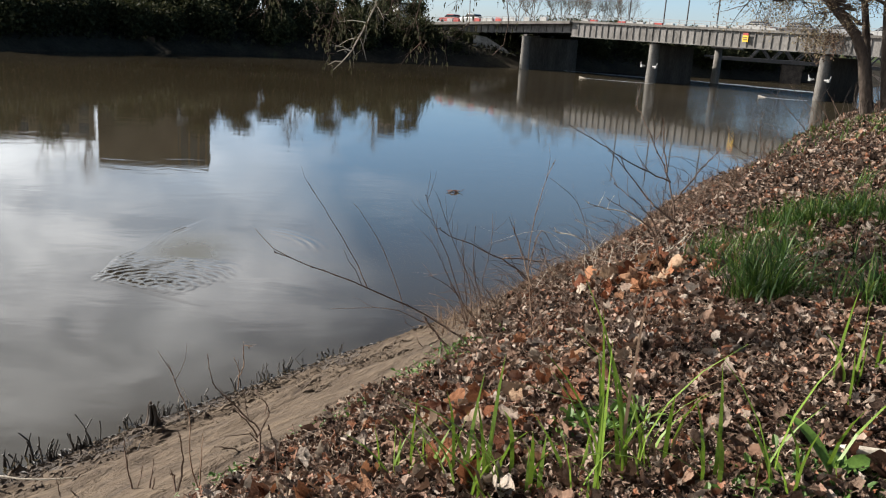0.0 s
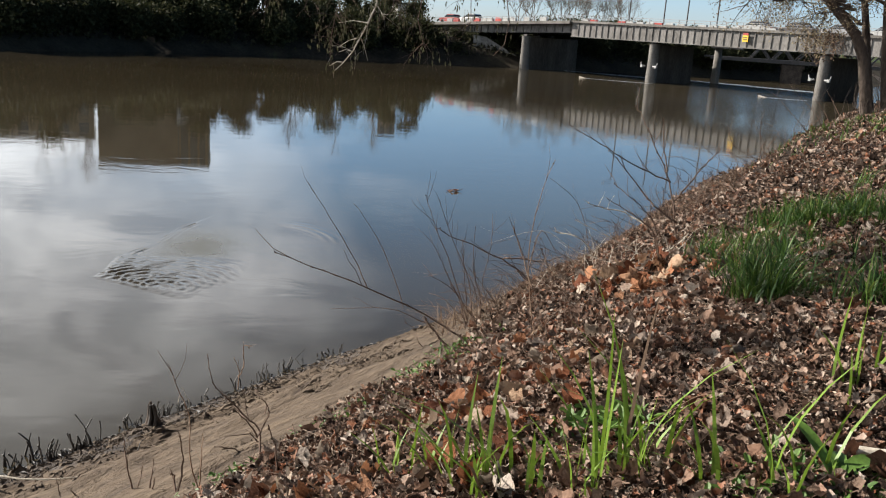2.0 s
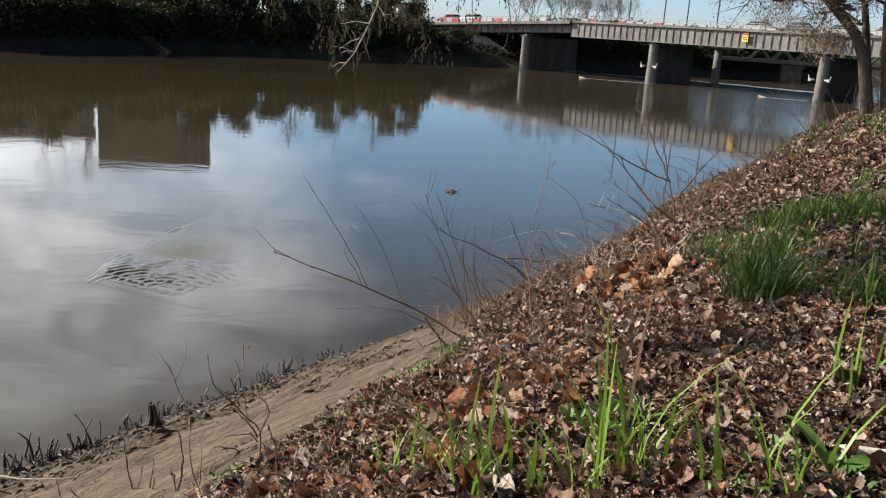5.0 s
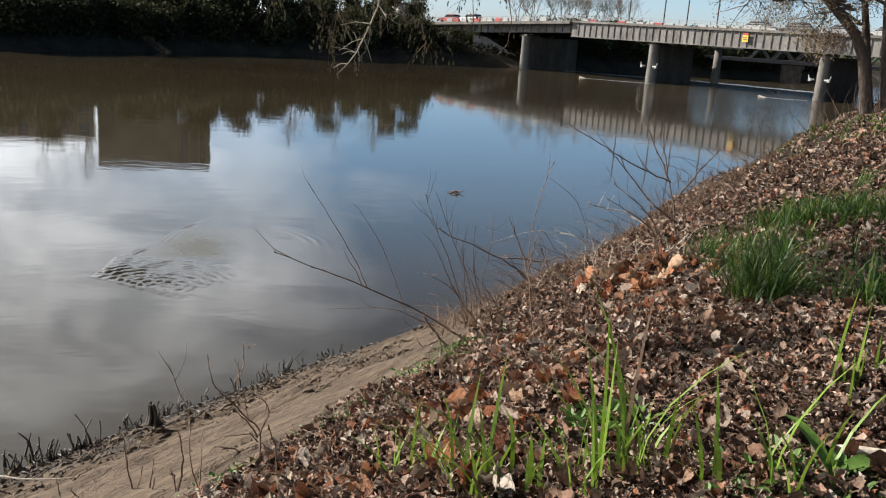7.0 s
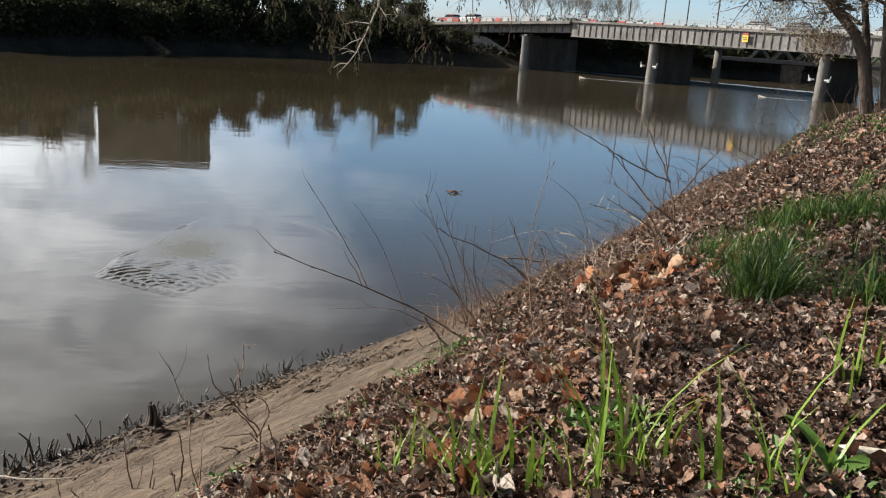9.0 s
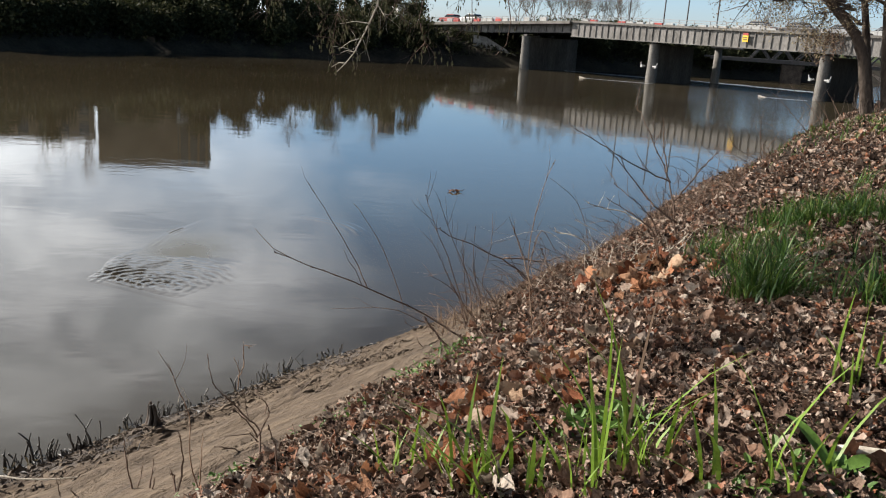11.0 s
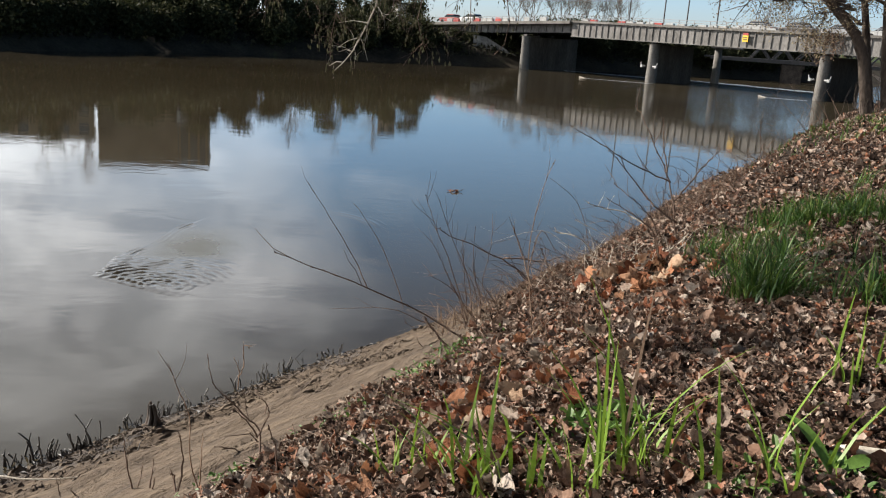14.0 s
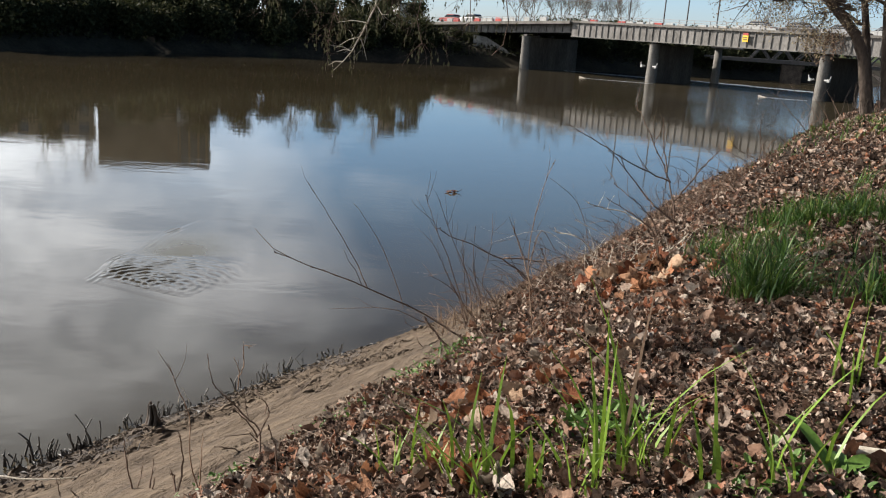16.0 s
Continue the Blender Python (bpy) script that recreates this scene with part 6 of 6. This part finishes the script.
def overhanging_willow():
    rnd, nr = random.Random(91), np.random.RandomState(91)
    x, y = 9.6, 13.0
    t = thing("willow_tree", pose(x, y, float(ground_z(x, y)) - 0.1), "bare willow with drooping catkin-hung branches over the river", "tree")
    g = Geo()
    g.tube([(0, 0, -0.2), (0.05, 0, 2), (-0.1, 0, 4), (-0.8, -0.1, 5.6)], 0.4, 0.25, 10)
    part("trunk", g, BARK, t, smooth=True)
    g = Geo()
    g.tube([(-0.6, -0.1, 5.3), (-3.5, -0.4, 6.6), (-6.5, -0.8, 6.6), (-9.0, -1.0, 5.2), (-9.8, -1.0, 4.2)], 0.2, 0.03, 8)
    part("limb", g, BARK, t, smooth=True)
    made = []
    base_z = float(ground_z(x, y)) - 0.1
    # unseen crown over the bank, added to shade it, hung with the same twigs
    g, tips = Geo(), []
    high = Vector((-3.2 - x, 9.1 - y, 7.6 - base_z))
    start = Vector((-6.5, -0.8, 6.6))
    g.tube([start, start.lerp(high, 0.5) + Vector((0, 0, 0.7)), high, high + Vector((-0.8, -0.9, -0.2))], 0.09, 0.03, 7)
    for k in range(9):
        p = high + Vector((rnd.gauss(0, 0.3), rnd.gauss(0, 0.8), rnd.uniform(-0.1, 0.3)))
        limb(g, p, (rnd.uniform(-0.7, 0.7), rnd.uniform(-1, 1), rnd.uniform(-0.4, 0.3)), rnd.uniform(0.7, 1.1), 0.02, 3, rnd, tips, 0.5, -0.05, 4, 0.7, 3)
    bough = part("bough", g, BARK, t)
    tagged(part("foliage", bulk("foliage", leaf_cards(tips, 4200, 0.09, 0.12, nr, 0.8), [(0, 1, 2, 3)], CATKIN), CATKIN, bough, "yellow-green hanging catkins"), kind="stuff")
    # one bleached branch reaches down; the rest is a curtain of thin dark twigs
    for hx, hz, spine, n, long, r in ((-1.0, 6.0, [(0, 0), (-0.11, -0.75), (-0.21, -0.99), (-0.31, -1.18), (-0.4, -1.37), (-0.53, -1.52), (-0.66, -1.66)], 16, 0.3, 0.014),
                                      (-2.35, 6.1, [(0, 0), (-0.08, -0.5), (-0.2, -0.85)], 20, 0.45, 0.008),
                                      (-1.95, 6.1, [(0, 0), (0.03, -0.5), (-0.04, -0.8)], 10, 0.42, 0.006),
                                      (-1.45, 6.1, [(0, 0), (-0.08, -0.6), (-0.2, -1.0), (-0.27, -1.3)], 34, 0.42, 0.008),
                                      (-0.8, 6.1, [(0, 0), (-0.05, -0.5), (-0.1, -0.9)], 26, 0.45, 0.008),
                                      (-0.5, 6.1, [(0, 0), (0.02, -0.6), (-0.06, -1.0), (0.02, -1.3)], 24, 0.4, 0.008),
                                      (0.1, 6.1, [(0, 0), (0.03, -0.6), (0.05, -1.0)], 12, 0.4, 0.007),
                                      (0.5, 6.1, [(0, 0), (0.08, -0.5), (0.16, -0.95), (0.12, -1.25), (-0.02, -1.4)], 4, 0.4, 0.007)):
        gg, vv = Geo(), []
        pale = r > 0.01
        pts = [Vector((a, 0.1 * math.sin(3 * k), b)) for k, (a, b) in enumerate(spine)]
        gg.tube(pts, r, 0.005, 6)
        if pale:
            for i, ax, az in ((2, -0.4, -0.02), (3, -0.32, -0.16), (4, -0.2, -0.02), (2, 0.12, 0.25), (5, -0.2, -0.06), (3, 0.1, -0.3)):
                q = pts[i]
                gg.tube([q, q + Vector((ax * 0.5, 0.03, az * 0.5 + 0.03)), q + Vector((ax, 0.05, az))], 0.007, 0.003, 5)
        for k in range(n // 3):
            i = rnd.randrange(1, len(pts))
            limb(gg, pts[i], (rnd.uniform(-0.8, 0.5), rnd.uniform(-0.5, 0.5), rnd.uniform(-0.9, 0.1)), rnd.uniform(0.12, 0.26), 0.0045, 2, rnd, [], 0.5, -0.06, 4, 0.7, 2)
        for k in range(n):
            i = rnd.randrange(1, len(pts))
            drooping(gg, vv, pts[i] + Vector((rnd.gauss(0, 0.12), rnd.gauss(0, 0.15), rnd.uniform(-0.05, 0.2))), long * rnd.uniform(0.4, 1.1), 0.0025, rnd, nr)
        b = part("branch", gg, PALE_TWIG if pale else TWIG, t)
        b.location = (hx - x, 12.0 - y, hz - base_z)
        tagged(part("foliage", bulk("foliage", np.array(vv), [(0, 1, 2, 3)], CATKIN), CATKIN, b, "yellow-green hanging catkins"), kind="stuff")
        made.append(b)
    return made


WILLOW = overhanging_willow()

# ---- moving water: the riffle over something sunken, and drifting ripples ----


def ripple_sheet(name, x0, y0, lx, ly, height, label, surface=WATER):
    nx, ny = int(lx / 0.03), int(ly / 0.05)
    gx, gy = np.meshgrid(np.linspace(0, lx, nx), np.linspace(0, ly, ny))
    gz = height(gx, gy)
    i = np.arange(nx - 1)[None] + np.arange(ny - 1)[:, None] * nx
    f = np.stack([i, i + 1, i + nx + 1, i + nx], -1).reshape(-1, 4)
    ob = new(name, bulk(name, np.stack([gx, gy, gz], -1).reshape(1, -1, 3), f, surface, True))
    ob.location = (x0, y0, 0)
    return tagged(ob, label, "ripples")


def ease(x):
    x = np.clip(x, 0, 1)
    return x * x * (3 - 2 * x)


def riffle(x, y, which):
    """Small waves spreading downstream from several sunken snags, crossing one another inside a fan."""
    px, py = x - 0.45, y - 1.9
    low = py + 0.5 * px
    wob = hills(x, y, 1.6, 33) + 0.5 * hills(x, y, 4.0, 34)
    curve = 1.5 * (0.06 + 0.02 * np.clip(py, 0, 9) ** 2 - px) + 0.1 * np.sin(py * 2.6 + 1.0) + 0.16 * wob
    inside = ease((0.15 - curve) / 0.25) * ease((low + 0.1 + 0.06 * wob) / 0.3)
    if which == "fan":
        fan = inside * ease((2.7 - px + 0.25 * py + 0.2 * wob) / 1.1) * ease((2.4 - py + 0.3 * wob) / 1.5)
        r, h = np.random.RandomState(6), 0
        for k in range(11):
            q = r.uniform(-0.2, 2.0)
            sx, sy = q, -0.5 * q * r.uniform(0.4, 1.0) + r.uniform(0, 0.3)
            d = np.hypot(px - sx, (py - sy) * 0.9) + 0.03 * wob
            h = h + np.sin(d * 2 * np.pi / r.uniform(0.15, 0.25) + r.rand() * 6) * np.exp(-d / 1.6)
        line = np.sin((low + 0.05 * wob) * 2 * np.pi / 0.24) * np.exp(-np.abs(low - 0.2) / 0.3) * ease(1.4 - px / 1.7) * np.clip(0.6 + 1.6 * hills(x, y, 5.0, 37), 0, 1.5)
        patch = np.clip(0.7 + 0.8 * hills(x, y, 2.4, 35), 0.15, 1.4)
        return fan * (0.0044 * patch * h + 0.018 * line) + 0.014 * fan - 0.0025
    arm = np.exp(-((curve + 0.1) / 0.3) ** 2) * ease((6.2 - py) / 2.4) * ease((py + 0.5) / 0.6) * ease((low + 0.1) / 0.3)
    wave = 0.0085 * arm * np.clip(0.7 + 1.5 * hills(x, y, 3.0, 36), 0.05, 1.4) * np.sin(curve * 2 * np.pi / 0.24 + 2.0 * wob)
    dome = inside * ease((3.6 - px) / 2.2) * ease((6.6 - py) / 2.2) * ease((px + 0.3) / 0.5)
    return wave + 0.007 * dome - 0.0025


def ring(x, y):
    r = np.hypot(x - 0.2, (y - 0.2))
    e = np.exp(-((r - 2.2) / 0.28) ** 2) * np.clip((x - 0.6) * 1.6, 0, 1) * np.clip((y - 0.5) * 1.4, 0, 1)
    return 0.003 * e * np.sin(r * 2 * np.pi / 0.22 + hills(x, y, 2.5, 5) * 1.5) + 0.006 * e ** 0.5 - 0.003


RIFFLE = thing("riffle", pose(-7.15, 14.0, 0), "fan of small standing waves over something sunken", "ripples")
FAN = ripple_sheet("wave_fan", 0, 0, 4.4, 5.6, lambda x, y: riffle(x, y, "fan"), "")
ARM = ripple_sheet("wave_arm", 0, 0, 4.6, 8.8, lambda x, y: riffle(x, y, "arm"), "", BOIL)
for ob in (FAN, ARM):
    ob.parent = RIFFLE
    del ob["category"]
RINGS = [ripple_sheet("ripples", -5.6, 17.6, 3.0, 3.0, ring, "faint ripple spreading across calm water") for k in range(2)]

# raft of dead leaves caught in the river
RAFT = thing("leaf_raft", pose(0.16, 27.4, 0.012), "small raft of dead brown leaves floating on the river", "floating leaves")
for k, (dx, dy) in enumerate([(-0.16, 0.0), (0.0, 0.1), (0.14, -0.06), (0.2, 0.12), (-0.05, -0.12)]):
    ob = part("leaf", big[k], LEAF, RAFT)
    ob.matrix_local = pose(dx * 0.8, dy * 0.8, 0.015, 6 * k, 8 - 4 * k, 70 * k) @ Matrix.Diagonal((0.22, 0.22, 0.1, 1))
g = Geo()
g.tube([(0.1, -0.05, 0.0), (0.28, 0.0, 0.04), (0.36, 0.05, 0.1)], 0.012, 0.006, 5)
part("twig", g, TWIG, RAFT)


# ---- what moves ----
def motions():
    # the river's surface slides slowly downstream
    walk(river, [(0, pose(0, 0, 0)), (16.0, pose(1.5, 2.7, 0))])
    # long grass nods in the wind
    rnd = random.Random(8)
    for t in TUFTS:
        base = t.matrix_world.copy()
        ph = rnd.uniform(0, 6.28)
        walk(t, [(s * 0.5, base @ pose(0, 0, 0, 2.2 * math.sin(s * 0.9 + ph), 2.8 * math.sin(s * 0.7 + ph * 2))) for s in range(33)])
    # willow branches swing slowly, a little to the right until mid-clip and back
    for k, b in enumerate(WILLOW):
        base = b.matrix_basis.copy()
        walk(b, [(s * 0.8, base @ pose(0, 0, 0, 0.5 * math.sin(s * 1.3 + k), -2.6 * math.sin(math.pi * s / 20) - 0.35 * math.sin(s * 1.7 + k))) for s in range(21)])
    # the riffle shivers in place
    walk(FAN, [(s * 0.25, pose(0.04 * math.sin(s * 1.1), 0.05 * math.sin(s * 0.8), 0.0016 * math.sin(s * 1.9))) for s in range(65)])
    # its upper arm creeps outwards and falls back
    walk(ARM, [(s * 0.5, pose(0.1 * math.sin(s * 0.55), 0.3 * math.sin(s * 0.55 - 0.6), 0.001 * math.sin(s * 1.3))) for s in range(33)])
    # spreading ripples run out from it and sink away
    for k, r in enumerate(RINGS):
        rows = [(0, pose(-5.9, 17.2, -0.008))] if k else [(0, pose(-5.2, 18.3, 0.001))]
        if k:
            rows += [(4.5, pose(-5.9, 17.2, -0.008)), (6.0, pose(-5.5, 18.0, 0.001)), (13.0, pose(-4.2, 20.6, 0.0005)), (16.0, pose(-3.6, 21.7, -0.006))]
        else:
            rows += [(6.0, pose(-4.2, 20.6, 0.0)), (9.0, pose(-3.7, 21.6, -0.008)), (16.0, pose(-2.9, 23.2, -0.012))]
        walk(r, rows)
    # the leaf raft bobs and wanders
    walk(RAFT, [(s * 0.8, pose(0.16 + 0.05 * math.sin(s * 0.9) - 0.05 * math.sin(s * 0.33), 27.4 + 0.15 * math.sin(s * 0.5), 0.012 + 0.006 * math.sin(s * 1.4), 2 * math.sin(s * 1.2), 2 * math.cos(s), 6 * math.sin(s * 0.4))) for s in range(21)])


motions()
